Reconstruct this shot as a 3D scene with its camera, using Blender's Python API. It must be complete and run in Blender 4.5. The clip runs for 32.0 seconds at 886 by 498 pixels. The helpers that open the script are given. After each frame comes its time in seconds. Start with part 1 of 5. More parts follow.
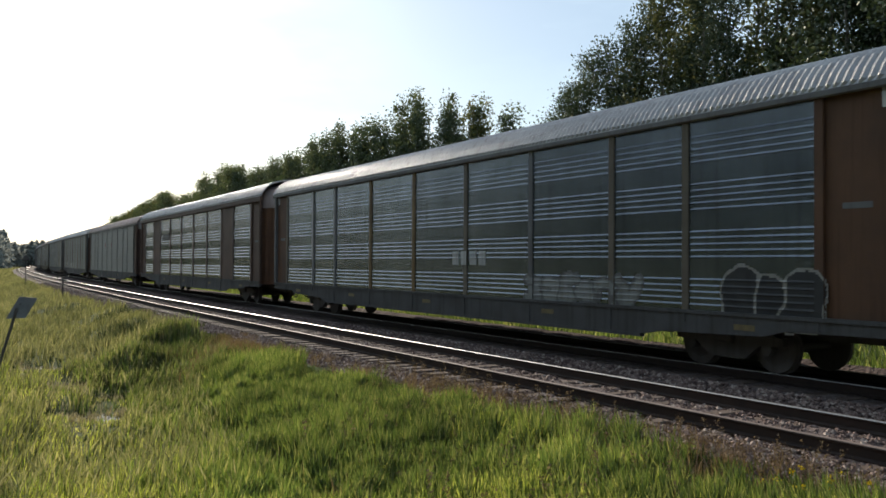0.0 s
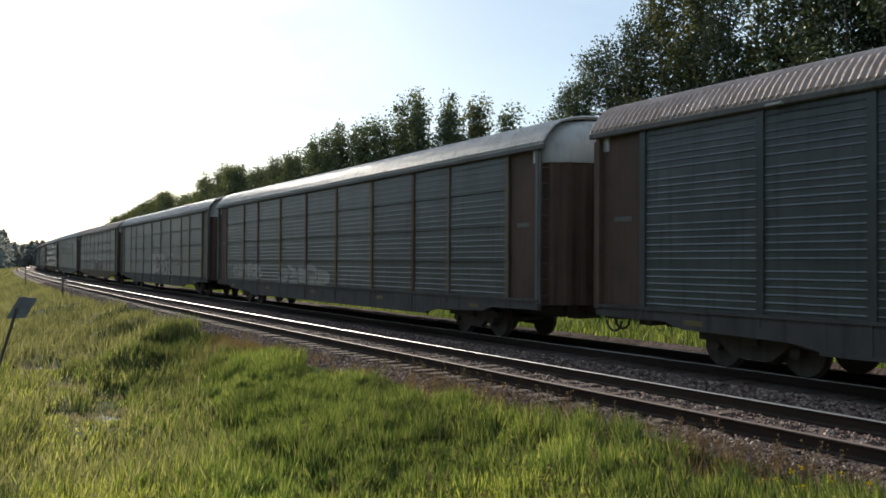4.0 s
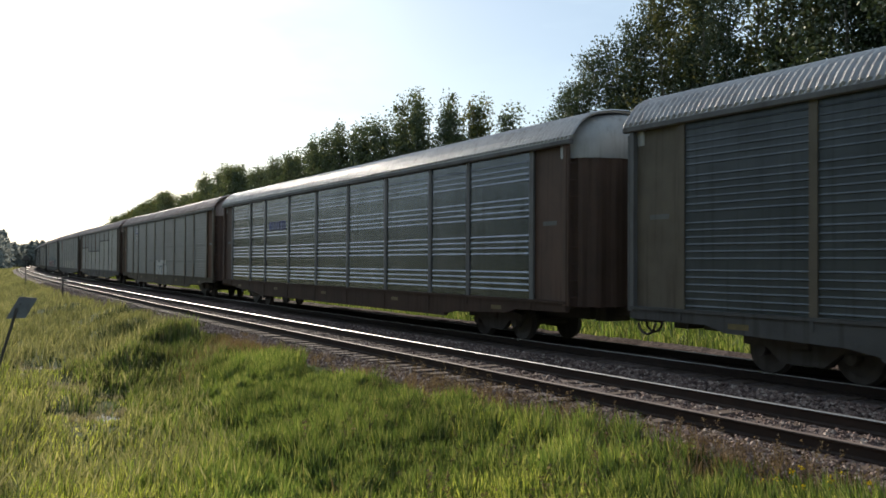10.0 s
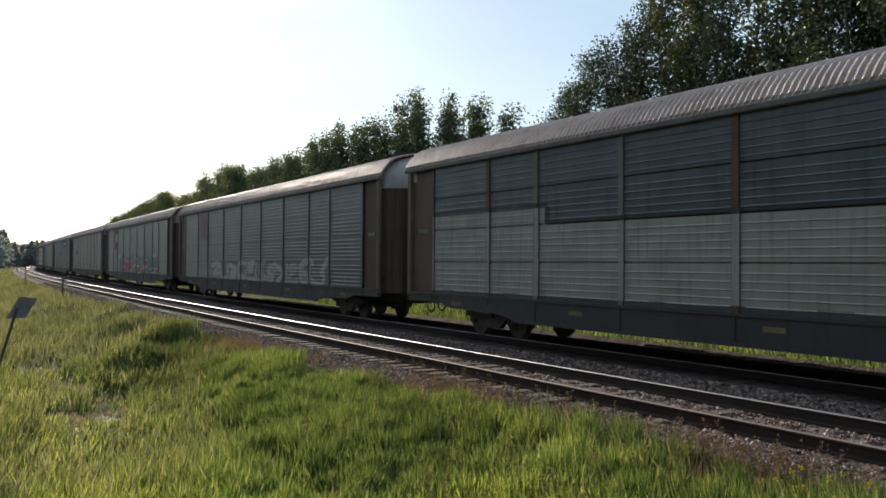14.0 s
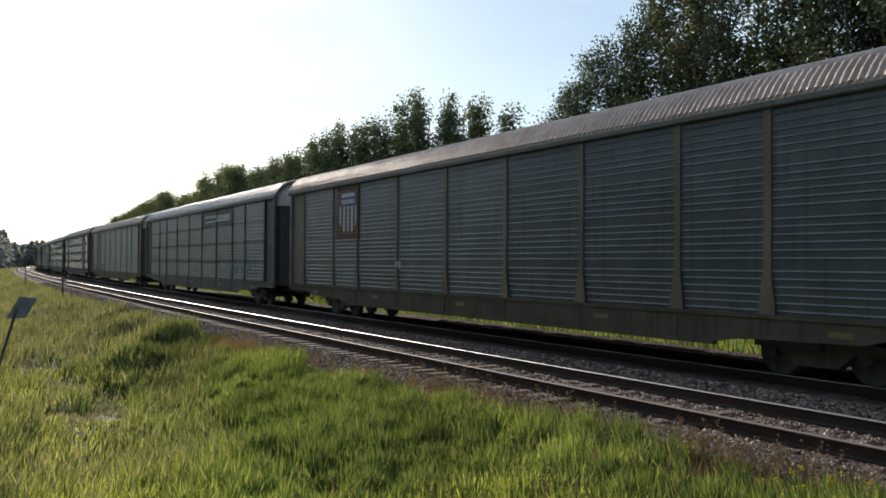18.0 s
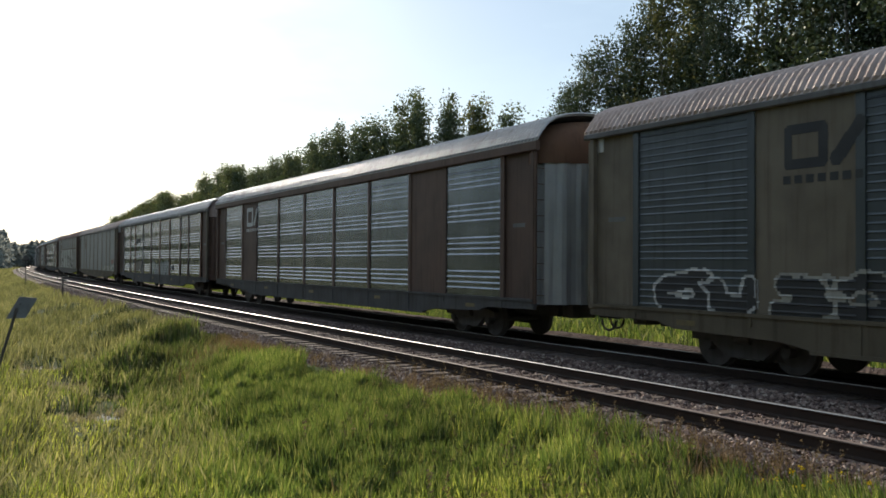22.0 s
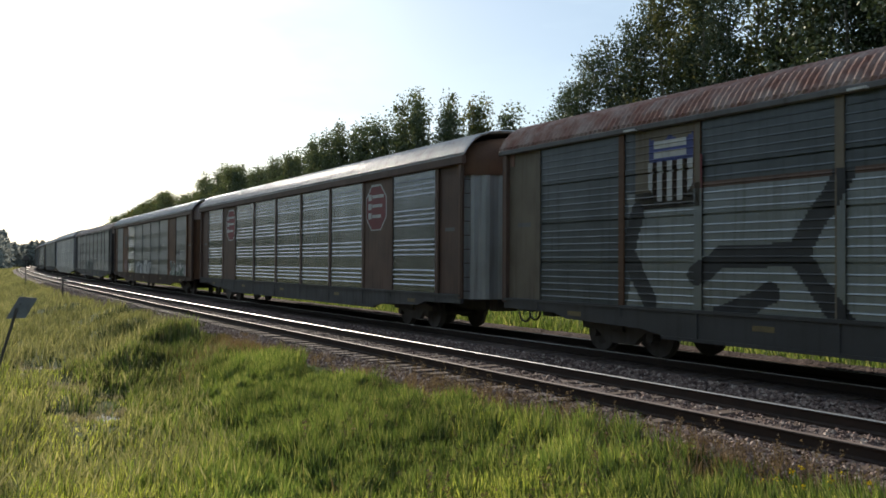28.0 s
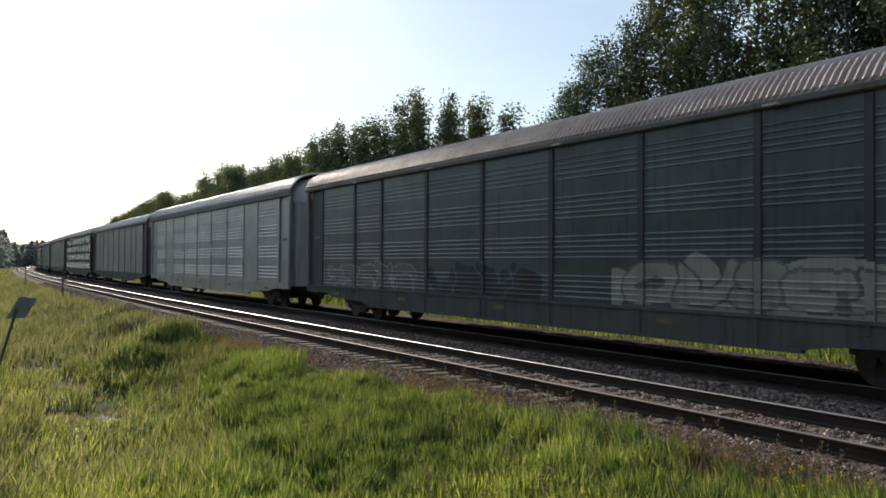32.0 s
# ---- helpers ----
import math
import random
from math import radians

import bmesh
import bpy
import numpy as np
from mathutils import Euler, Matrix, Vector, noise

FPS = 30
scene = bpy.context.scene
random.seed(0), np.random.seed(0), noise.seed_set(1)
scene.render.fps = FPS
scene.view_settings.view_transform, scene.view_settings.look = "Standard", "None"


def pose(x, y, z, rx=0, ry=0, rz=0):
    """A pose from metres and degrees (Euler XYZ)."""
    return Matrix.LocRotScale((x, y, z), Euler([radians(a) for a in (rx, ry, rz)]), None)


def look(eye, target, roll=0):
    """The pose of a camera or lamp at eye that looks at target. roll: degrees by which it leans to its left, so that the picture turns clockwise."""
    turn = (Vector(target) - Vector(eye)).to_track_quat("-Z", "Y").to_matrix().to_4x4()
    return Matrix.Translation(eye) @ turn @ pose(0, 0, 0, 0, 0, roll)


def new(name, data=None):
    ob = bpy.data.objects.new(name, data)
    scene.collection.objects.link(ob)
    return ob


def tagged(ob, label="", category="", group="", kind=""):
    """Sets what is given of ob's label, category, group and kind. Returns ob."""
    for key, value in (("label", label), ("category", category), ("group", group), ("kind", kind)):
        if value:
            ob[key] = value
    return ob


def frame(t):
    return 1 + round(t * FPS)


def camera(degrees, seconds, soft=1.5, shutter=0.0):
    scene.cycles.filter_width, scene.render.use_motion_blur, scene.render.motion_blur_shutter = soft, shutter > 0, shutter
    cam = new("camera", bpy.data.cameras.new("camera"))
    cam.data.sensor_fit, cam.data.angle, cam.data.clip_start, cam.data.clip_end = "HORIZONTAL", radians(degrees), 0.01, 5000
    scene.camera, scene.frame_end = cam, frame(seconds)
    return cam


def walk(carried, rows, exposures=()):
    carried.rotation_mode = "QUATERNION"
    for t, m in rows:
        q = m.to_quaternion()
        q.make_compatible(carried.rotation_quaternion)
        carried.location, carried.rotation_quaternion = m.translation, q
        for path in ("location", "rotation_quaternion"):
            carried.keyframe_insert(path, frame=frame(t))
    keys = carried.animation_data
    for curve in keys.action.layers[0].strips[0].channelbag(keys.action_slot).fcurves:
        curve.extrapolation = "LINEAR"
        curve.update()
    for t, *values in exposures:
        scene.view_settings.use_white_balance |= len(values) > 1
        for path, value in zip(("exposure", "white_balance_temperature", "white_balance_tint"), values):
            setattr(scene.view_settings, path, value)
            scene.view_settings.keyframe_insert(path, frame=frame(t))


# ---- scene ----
# ---- camera ----
EYE = (0.0, 0.0, 1.954)
HEADING, PITCH, ROLL = 59.354, 0.942, 0.34
_a, _p = radians(HEADING), radians(PITCH)
AIM = (EYE[0] - math.sin(_a) * math.cos(_p), EYE[1] + math.cos(_a) * math.cos(_p), EYE[2] + math.sin(_p))
cam = camera(54.23, 32.0, soft=1.65, shutter=0.04)
walk(cam, [(0.0, look(EYE, AIM, ROLL)), (32.0, look(EYE, AIM, ROLL))])
scene.view_settings.exposure = 0.26

# ---- world and sun ----
SUN_AZ, SUN_EL = 84.0, 21.5          # degrees to the left of +Y, degrees above the horizon
sx = -math.sin(radians(SUN_AZ)) * math.cos(radians(SUN_EL))
sy = math.cos(radians(SUN_AZ)) * math.cos(radians(SUN_EL))
sz = math.sin(radians(SUN_EL))


def make_world():
    w = bpy.data.worlds.new("sky")
    w.use_nodes = True
    scene.world = w
    nt = w.node_tree
    nt.nodes.clear()
    out = nt.nodes.new("ShaderNodeOutputWorld")
    bg = nt.nodes.new("ShaderNodeBackground")
    sky = nt.nodes.new("ShaderNodeTexSky")
    sky.sky_type = "NISHITA"
    sky.sun_disc = False
    sky.sun_elevation = radians(SUN_EL)
    sky.sun_rotation = radians(-SUN_AZ)
    sky.air_density, sky.dust_density, sky.ozone_density = 1.0, 0.7, 1.6
    tc = nt.nodes.new("ShaderNodeTexCoord")
    mp = nt.nodes.new("ShaderNodeMapping")
    mp.inputs["Scale"].default_value = (1.0, 1.0, 3.2)
    n1 = nt.nodes.new("ShaderNodeTexNoise")
    n1.inputs["Scale"].default_value, n1.inputs["Detail"].default_value, n1.inputs["Roughness"].default_value = 2.3, 5.0, 0.55
    ramp = nt.nodes.new("ShaderNodeValToRGB")
    ramp.color_ramp.elements[0].position, ramp.color_ramp.elements[1].position = 0.42, 0.72
    mul = nt.nodes.new("ShaderNodeMath")
    mul.operation = "MULTIPLY"
    mul.inputs[1].default_value = 0.60
    lift = nt.nodes.new("ShaderNodeMath")
    lift.operation = "ADD"
    lift.inputs[1].default_value = 0.30
    # the thin haze is brightest round the sun and thins out away from it
    dot = nt.nodes.new("ShaderNodeVectorMath")
    dot.operation = "DOT_PRODUCT"
    az, el = radians(SUN_AZ), radians(SUN_EL)
    dot.inputs[1].default_value = (-math.sin(az) * math.cos(el), math.cos(az) * math.cos(el), math.sin(el))
    nt.links.new(tc.outputs["Generated"], dot.inputs[0])
    near = nt.nodes.new("ShaderNodeMapRange")
    near.interpolation_type = "SMOOTHSTEP"
    for key, val in (("From Min", -0.35), ("From Max", 0.62), ("To Min", 0.36), ("To Max", 1.0)):
        near.inputs[key].default_value = val
    nt.links.new(dot.outputs["Value"], near.inputs["Value"])
    haze = nt.nodes.new("ShaderNodeMath")
    haze.operation = "MULTIPLY"
    nt.links.new(near.outputs["Result"], haze.inputs[1])
    mix = nt.nodes.new("ShaderNodeMix")
    mix.data_type = "RGBA"
    mix.inputs["B"].default_value = (6.9, 8.6, 9.8, 1)
    nt.links.new(tc.outputs["Generated"], mp.inputs["Vector"])
    nt.links.new(mp.outputs["Vector"], n1.inputs["Vector"])
    nt.links.new(n1.outputs["Fac"], ramp.inputs["Fac"])
    nt.links.new(ramp.outputs["Color"], mul.inputs[0])
    nt.links.new(mul.outputs["Value"], lift.inputs[0])
    nt.links.new(lift.outputs["Value"], haze.inputs[0])
    nt.links.new(haze.outputs["Value"], mix.inputs["Factor"])
    nt.links.new(sky.outputs["Color"], mix.inputs["A"])
    nt.links.new(mix.outputs["Result"], bg.inputs["Color"])
    bg.inputs["Strength"].default_value = 0.10
    nt.links.new(bg.outputs["Background"], out.inputs["Surface"])


make_world()
sun = new("sun", bpy.data.lights.new("sun", "SUN"))
sun.data.energy, sun.data.angle, sun.data.color = 4.8, radians(0.6), (1.0, 0.90, 0.76)
sun.matrix_world = look((sx * 50, sy * 50, sz * 50), (0, 0, 0))

# ---- the line of the tracks: one wide curve ----
RADIUS, NEAR_Y = 2778.0, 8.816       # of the near track's near rail
FAR_TRACK = 0.7525 + 4.345           # centre line of the far track, beyond the near rail
GAUGE = 1.505


def on_line(s, off=0.0, z=0.0):
    th = s / RADIUS
    r = RADIUS - off
    return (-r * math.sin(th), NEAR_Y + RADIUS - r * math.cos(th), z)


def line_place(x, y):
    """Distance along the line (growing away to the left) and offset beyond the near rail."""
    dy = NEAR_Y + RADIUS - y
    return math.atan2(-x, dy) * RADIUS, RADIUS - math.hypot(x, dy)


# ---- mesh helpers ----
class Shape:
    def __init__(self):
        self.v, self.f = [], []

    def add(self, verts, faces):
        n = len(self.v)
        self.v += [tuple(p) for p in verts]
        self.f += [tuple(n + i for i in q) for q in faces]
        return self

    def box(self, x0, x1, y0, y1, z0, z1):
        v = [(x, y, z) for x in (x0, x1) for y in (y0, y1) for z in (z0, z1)]
        return self.add(v, [(0, 1, 3, 2), (4, 6, 7, 5), (0, 4, 5, 1), (2, 3, 7, 6), (0, 2, 6, 4), (1, 5, 7, 3)])

    def bevel_box(self, x0, x1, y0, y1, z0, z1, b=0.02):
        """A box whose long edges along x are chamfered."""
        ring = [(y0 + b, z0), (y1 - b, z0), (y1, z0 + b), (y1, z1 - b), (y1 - b, z1), (y0 + b, z1), (y0, z1 - b), (y0, z0 + b)]
        return self.sweep_x(ring, x0, x1)

    def sweep_x(self, ring, x0, x1):
        n = len(ring)
        v = [(x0, y, z) for y, z in ring] + [(x1, y, z) for y, z in ring]
        f = [(i, (i + 1) % n, n + (i + 1) % n, n + i) for i in range(n)]
        f += [tuple(range(n - 1, -1, -1)), tuple(range(n, 2 * n))]
        return self.add(v, f)

    def tube(self, a, b, r0, r1=None, n=8, caps=True):
        a, b = Vector(a), Vector(b)
        r1 = r0 if r1 is None else r1
        d = (b - a).normalized()
        u = d.cross(Vector((0, 0, 1)) if abs(d.z) < 0.9 else Vector((1, 0, 0))).normalized()
        w = d.cross(u)
        v = []
        for c, r in ((a, r0), (b, r1)):
            for i in range(n):
                t = 2 * math.pi * i / n
                v.append(c + (u * math.cos(t) + w * math.sin(t)) * r)
        f = [(i, (i + 1) % n, n + (i + 1) % n, n + i) for i in range(n)]
        if caps:
            f += [tuple(range(n - 1, -1, -1)), tuple(range(n, 2 * n))]
        return self.add(v, f)

    def plate_xz(self, pts, y0, y1):
        """A flat polygon in x and z with thickness in y."""
        n = len(pts)
        v = [(x, y0, z) for x, z in pts] + [(x, y1, z) for x, z in pts]
        f = [(i, (i + 1) % n, n + (i + 1) % n, n + i) for i in range(n)]
        f += [tuple(range(n - 1, -1, -1)), tuple(range(n, 2 * n))]
        return self.add(v, f)

    def mesh(self, name, material=None, smooth=False):
        me = bpy.data.meshes.new(name)
        me.from_pydata(self.v, [], self.f)
        me.validate()
        bm = bmesh.new()
        bm.from_mesh(me)
        bmesh.ops.recalc_face_normals(bm, faces=bm.faces)
        bm.to_mesh(me)
        bm.free()
        if smooth:
            for p in me.polygons:
                p.use_smooth = True
        me.materials.append(material)
        return me


def big_mesh(name, verts, faces, material, smooth=False):
    me = bpy.data.meshes.new(name)
    me.from_pydata(verts, [], faces)
    if smooth:
        me.polygons.foreach_set("use_smooth", [True] * len(me.polygons))
    me.materials.append(material)
    return me


def part(name, me, parent, material=None, label="", at=(0, 0, 0), kind=""):
    """One mesh object under a thing or part; the material sits on the object, so that meshes can be shared."""
    ob = new(name, me)
    ob.parent = parent
    ob.location = at
    if material is not None:
        ob.material_slots[0].link = "OBJECT"
        ob.material_slots[0].material = material
    if label or kind:
        tagged(ob, label, kind=kind)
    return ob


# ---- materials ----
def principled(name):
    m = bpy.data.materials.new(name)
    m.use_nodes = True
    nt = m.node_tree
    return m, nt, nt.nodes["Principled BSDF"]


def noise_node(nt, scale, detail=4.0, stretch=(1, 1, 1), coord="Object"):
    tc = nt.nodes.new("ShaderNodeTexCoord")
    mp = nt.nodes.new("ShaderNodeMapping")
    mp.inputs["Scale"].default_value = stretch
    n = nt.nodes.new("ShaderNodeTexNoise")
    n.inputs["Scale"].default_value, n.inputs["Detail"].default_value = scale, detail
    nt.links.new(tc.outputs[coord], mp.inputs["Vector"])
    nt.links.new(mp.outputs["Vector"], n.inputs["Vector"])
    return n, mp


def ramp_node(nt, fac, stops):
    r = nt.nodes.new("ShaderNodeValToRGB")
    el = r.color_ramp.elements
    while len(el) < len(stops):
        el.new(0.5)
    for e, (p, c) in zip(el, stops):
        e.position, e.color = p, (*c, 1)
    nt.links.new(fac, r.inputs["Fac"])
    return r


def mix_node(nt, fac, a, b, blend="MIX"):
    m = nt.nodes.new("ShaderNodeMix")
    m.data_type, m.blend_type = "RGBA", blend
    for key, val in (("Factor", fac), ("A", a), ("B", b)):
        if isinstance(val, (int, float)):
            m.inputs[key].default_value = val
        elif isinstance(val, tuple):
            m.inputs[key].default_value = (*val, 1)
        else:
            nt.links.new(val, m.inputs[key])
    return m.outputs["Result"]


def bump_node(nt, height, strength, distance, bsdf):
    b = nt.nodes.new("ShaderNodeBump")
    b.inputs["Strength"].default_value, b.inputs["Distance"].default_value = strength, distance
    nt.links.new(height, b.inputs["Height"])
    nt.links.new(b.outputs["Normal"], bsdf.inputs["Normal"])


def worn(name, base, dirt, rough=0.55, metal=0.0, scale=1.3, amount=0.6, streak=True, bump=0.15, spec=0.5):
    """Painted or galvanised steel: broad stains, fine grain, run-off streaks, each piece a little different."""
    m, nt, b = principled(name)
    big, mp = noise_node(nt, scale, 5.0)
    info = nt.nodes.new("ShaderNodeObjectInfo")
    add = nt.nodes.new("ShaderNodeVectorMath")
    add.operation = "ADD"
    sc = nt.nodes.new("ShaderNodeVectorMath")
    sc.operation = "SCALE"
    cmb = nt.nodes.new("ShaderNodeCombineXYZ")
    for k in ("X", "Y", "Z"):
        nt.links.new(info.outputs["Random"], cmb.inputs[k])
    nt.links.new(cmb.outputs["Vector"], sc.inputs[0])
    sc.inputs["Scale"].default_value = 37.0
    nt.links.new(mp.outputs["Vector"], add.inputs[0])
    nt.links.new(sc.outputs["Vector"], add.inputs[1])
    nt.links.new(add.outputs["Vector"], big.inputs["Vector"])
    r1 = ramp_node(nt, big.outputs["Fac"], [(0.38, (0, 0, 0)), (0.72, (1, 1, 1))])
    mul = nt.nodes.new("ShaderNodeMath")
    mul.operation = "MULTIPLY"
    mul.inputs[1].default_value = amount
    nt.links.new(r1.outputs["Color"], mul.inputs[0])
    col = mix_node(nt, mul.outputs["Value"], base, dirt)
    if streak:
        st, _ = noise_node(nt, 5.0, 3.0, (1.6, 1.6, 0.10))
        r2 = ramp_node(nt, st.outputs["Fac"], [(0.5, (1, 1, 1)), (0.78, (0.45, 0.38, 0.33))])
        col = mix_node(nt, 0.55, col, r2.outputs["Color"], "MULTIPLY")
    fine, _ = noise_node(nt, 60.0, 3.0)
    r3 = ramp_node(nt, fine.outputs["Fac"], [(0.3, (0.82, 0.82, 0.82)), (0.7, (1.1, 1.1, 1.1))])
    col = mix_node(nt, 0.6, col, r3.outputs["Color"], "MULTIPLY")
    var = ramp_node(nt, info.outputs["Random"], [(0.0, (0.86, 0.86, 0.87)), (1.0, (1.1, 1.09, 1.07))])
    col = mix_node(nt, 1.0, col, var.outputs["Color"], "MULTIPLY")
    nt.links.new(col, b.inputs["Base Color"])
    b.inputs["Roughness"].default_value, b.inputs["Metallic"].default_value = rough, metal
    b.inputs["Specular IOR Level"].default_value = spec
    bump_node(nt, fine.outputs["Fac"], bump, 0.004, b)
    return m


def leafy(name, dark, light, tip, trans=0.45, rough=0.5, coord_scale=0.25, gloss=0.06, low=0.72, high=1.15, tint=(1.2, 1.1, 0.66), each=False):
    """Thin leaves and blades that let light through; each island has its own tone, patches differ."""
    m = bpy.data.materials.new(name)
    m.use_nodes = True
    nt = m.node_tree
    nt.nodes.clear()
    out = nt.nodes.new("ShaderNodeOutputMaterial")
    geo = nt.nodes.new("ShaderNodeNewGeometry")
    r = ramp_node(nt, geo.outputs["Random Per Island"], [(0.0, dark), (0.6, light), (1.0, tip)])
    n = nt.nodes.new("ShaderNodeTexNoise")
    n.inputs["Scale"].default_value, n.inputs["Detail"].default_value = coord_scale, 3.0
    nt.links.new(geo.outputs["Position"], n.inputs["Vector"])
    r2 = ramp_node(nt, n.outputs["Fac"], [(0.35, (low, low * 1.05, low * 0.97)), (0.68, (high, high * 0.97, high * 0.86))])
    col = mix_node(nt, 1.0, r.outputs["Color"], r2.outputs["Color"], "MULTIPLY")
    if each:                                        # every tree a little different
        info = nt.nodes.new("ShaderNodeObjectInfo")
        r3 = ramp_node(nt, info.outputs["Random"], [(0.0, (0.72, 0.82, 0.88)), (0.75, (1.05, 1.05, 1.0)), (1.0, (1.5, 1.22, 0.85))])
        col = mix_node(nt, 1.0, col, r3.outputs["Color"], "MULTIPLY")
    d = nt.nodes.new("ShaderNodeBsdfDiffuse")
    t = nt.nodes.new("ShaderNodeBsdfTranslucent")
    g = nt.nodes.new("ShaderNodeBsdfGlossy")
    g.inputs["Roughness"].default_value = rough
    g.inputs["Color"].default_value = (0.9, 0.92, 0.85, 1)
    warm = mix_node(nt, 1.0, col, tint, "MULTIPLY")
    nt.links.new(col, d.inputs["Color"])
    nt.links.new(warm, t.inputs["Color"])
    m1 = nt.nodes.new("ShaderNodeMixShader")
    m1.inputs["Fac"].default_value = trans
    nt.links.new(d.outputs["BSDF"], m1.inputs[1])
    nt.links.new(t.outputs["BSDF"], m1.inputs[2])
    m2 = nt.nodes.new("ShaderNodeMixShader")
    m2.inputs["Fac"].default_value = gloss
    nt.links.new(m1.outputs["Shader"], m2.inputs[1])
    nt.links.new(g.outputs["BSDF"], m2.inputs[2])
    nt.links.new(m2.outputs["Shader"], out.inputs["Surface"])
    return m


def earth(name, stops, scale, rough=0.95, bump=0.5, dist=0.03, fine=18.0):
    m, nt, b = principled(name)
    geo = nt.nodes.new("ShaderNodeNewGeometry")
    n1 = nt.nodes.new("ShaderNodeTexNoise")
    n1.inputs["Scale"].default_value, n1.inputs["Detail"].default_value = scale, 6.0
    n2 = nt.nodes.new("ShaderNodeTexNoise")
    n2.inputs["Scale"].default_value, n2.inputs["Detail"].default_value = fine, 4.0
    for n in (n1, n2):
        nt.links.new(geo.outputs["Position"], n.inputs["Vector"])
    r1 = ramp_node(nt, n1.outputs["Fac"], stops)
    r2 = ramp_node(nt, n2.outputs["Fac"], [(0.3, (0.55, 0.55, 0.55)), (0.72, (1.25, 1.25, 1.25))])
    col = mix_node(nt, 1.0, r1.outputs["Color"], r2.outputs["Color"], "MULTIPLY")
    nt.links.new(col, b.inputs["Base Color"])
    b.inputs["Roughness"].default_value, b.inputs["Specular IOR Level"].default_value = rough, 0.05
    bump_node(nt, n2.outputs["Fac"], bump, dist, b)
    return m


SEDGE = leafy("sedge and marsh grass", (0.12, 0.134, 0.074), (0.255, 0.278, 0.152), (0.43, 0.415, 0.29), 0.5, 0.6, 0.45, 0.02, 0.55, 1.2)
# shade on the ditch banks is put into this darker sedge colour
SHADE_SEDGE = leafy("sedge darkened as bank shade", (0.045, 0.06, 0.03), (0.10, 0.125, 0.055), (0.18, 0.17, 0.10), 0.3, 0.7, 0.5, 0.01)
SEEDS = leafy("reddish brown seed heads", (0.10, 0.075, 0.066), (0.17, 0.13, 0.115), (0.25, 0.20, 0.175), 0.3, 0.8, 0.6, 0.0)
PETAL = leafy("yellow petals", (0.5, 0.38, 0.03), (0.6, 0.46, 0.05), (0.65, 0.5, 0.08), 0.3, 0.8, 0.6, 0.0)
MEADOW = earth("meadow soil and thatch", [(0.3, (0.035, 0.05, 0.012)), (0.55, (0.06, 0.085, 0.02)), (0.75, (0.11, 0.10, 0.045))], 0.35)
BALLAST = earth("ballast bed", [(0.3, (0.12, 0.095, 0.088)), (0.6, (0.19, 0.15, 0.14)), (0.8, (0.26, 0.21, 0.19))], 1.2, bump=1.0, dist=0.05, fine=14.0)
STONE, _nt, _b = principled("crushed stone")
_geo = _nt.nodes.new("ShaderNodeNewGeometry")
_r = ramp_node(_nt, _geo.outputs["Random Per Island"], [(0.0, (0.095, 0.064, 0.056)), (0.45, (0.20, 0.137, 0.117)), (0.8, (0.31, 0.226, 0.188)), (1.0, (0.47, 0.39, 0.33))])
_n, _ = noise_node(_nt, 40.0, 3.0)
_r2 = ramp_node(_nt, _n.outputs["Fac"], [(0.3, (0.7, 0.7, 0.7)), (0.7, (1.2, 1.2, 1.2))])
_nt.links.new(mix_node(_nt, 1.0, _r.outputs["Color"], _r2.outputs["Color"], "MULTIPLY"), _b.inputs["Base Color"])
_b.inputs["Roughness"].default_value, _b.inputs["Specular IOR Level"].default_value = 0.85, 0.15
TIE = worn("weathered brown timber", (0.115, 0.085, 0.07), (0.19, 0.148, 0.125), 0.85, 0, 2.5, 0.7, False, 0.5, 0.1)
RAIL = worn("rusted rail steel", (0.055, 0.038, 0.031), (0.036, 0.029, 0.026), 0.75, 0.0, 3.0, 0.7, False, spec=0.15)
RAILHEAD = worn("polished rail head", (0.40, 0.39, 0.385), (0.31, 0.30, 0.295), 0.40, 0.8, 3.0, 0.5, False, 0.03)
RAILDULL = worn("dull browned rail head", (0.21, 0.16, 0.14), (0.13, 0.10, 0.088), 0.62, 0.1, 3.0, 0.6, False, 0.05, 0.2)
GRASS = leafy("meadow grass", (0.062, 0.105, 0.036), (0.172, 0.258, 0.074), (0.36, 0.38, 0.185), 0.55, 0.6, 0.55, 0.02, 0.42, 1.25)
# lit copy of the meadow grass: the sunlight is in the blade colour
SUNTONE_GRASS = leafy("meadow grass in sunlit yellow-green", (0.17, 0.23, 0.055), (0.43, 0.51, 0.125), (0.55, 0.55, 0.25), 0.55, 0.6, 0.6, 0.02, 0.70, 1.3)
STRAW = leafy("bleached reed straw", (0.26, 0.235, 0.19), (0.40, 0.365, 0.30), (0.52, 0.48, 0.41), 0.35, 0.8, 0.7, 0.0)
# paler copy of the aspen leaves: distance haze is put into the colour
HAZED_MIDLEAF = leafy("aspen leaves paled for haze", (0.05, 0.072, 0.04), (0.09, 0.118, 0.066), (0.15, 0.16, 0.105), 0.5, 0.45, 0.12, 0.05, each=True)
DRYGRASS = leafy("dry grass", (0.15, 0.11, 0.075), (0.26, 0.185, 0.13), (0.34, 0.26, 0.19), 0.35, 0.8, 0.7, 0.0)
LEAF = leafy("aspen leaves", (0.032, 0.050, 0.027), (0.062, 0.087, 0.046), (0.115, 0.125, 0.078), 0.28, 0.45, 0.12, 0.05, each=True)
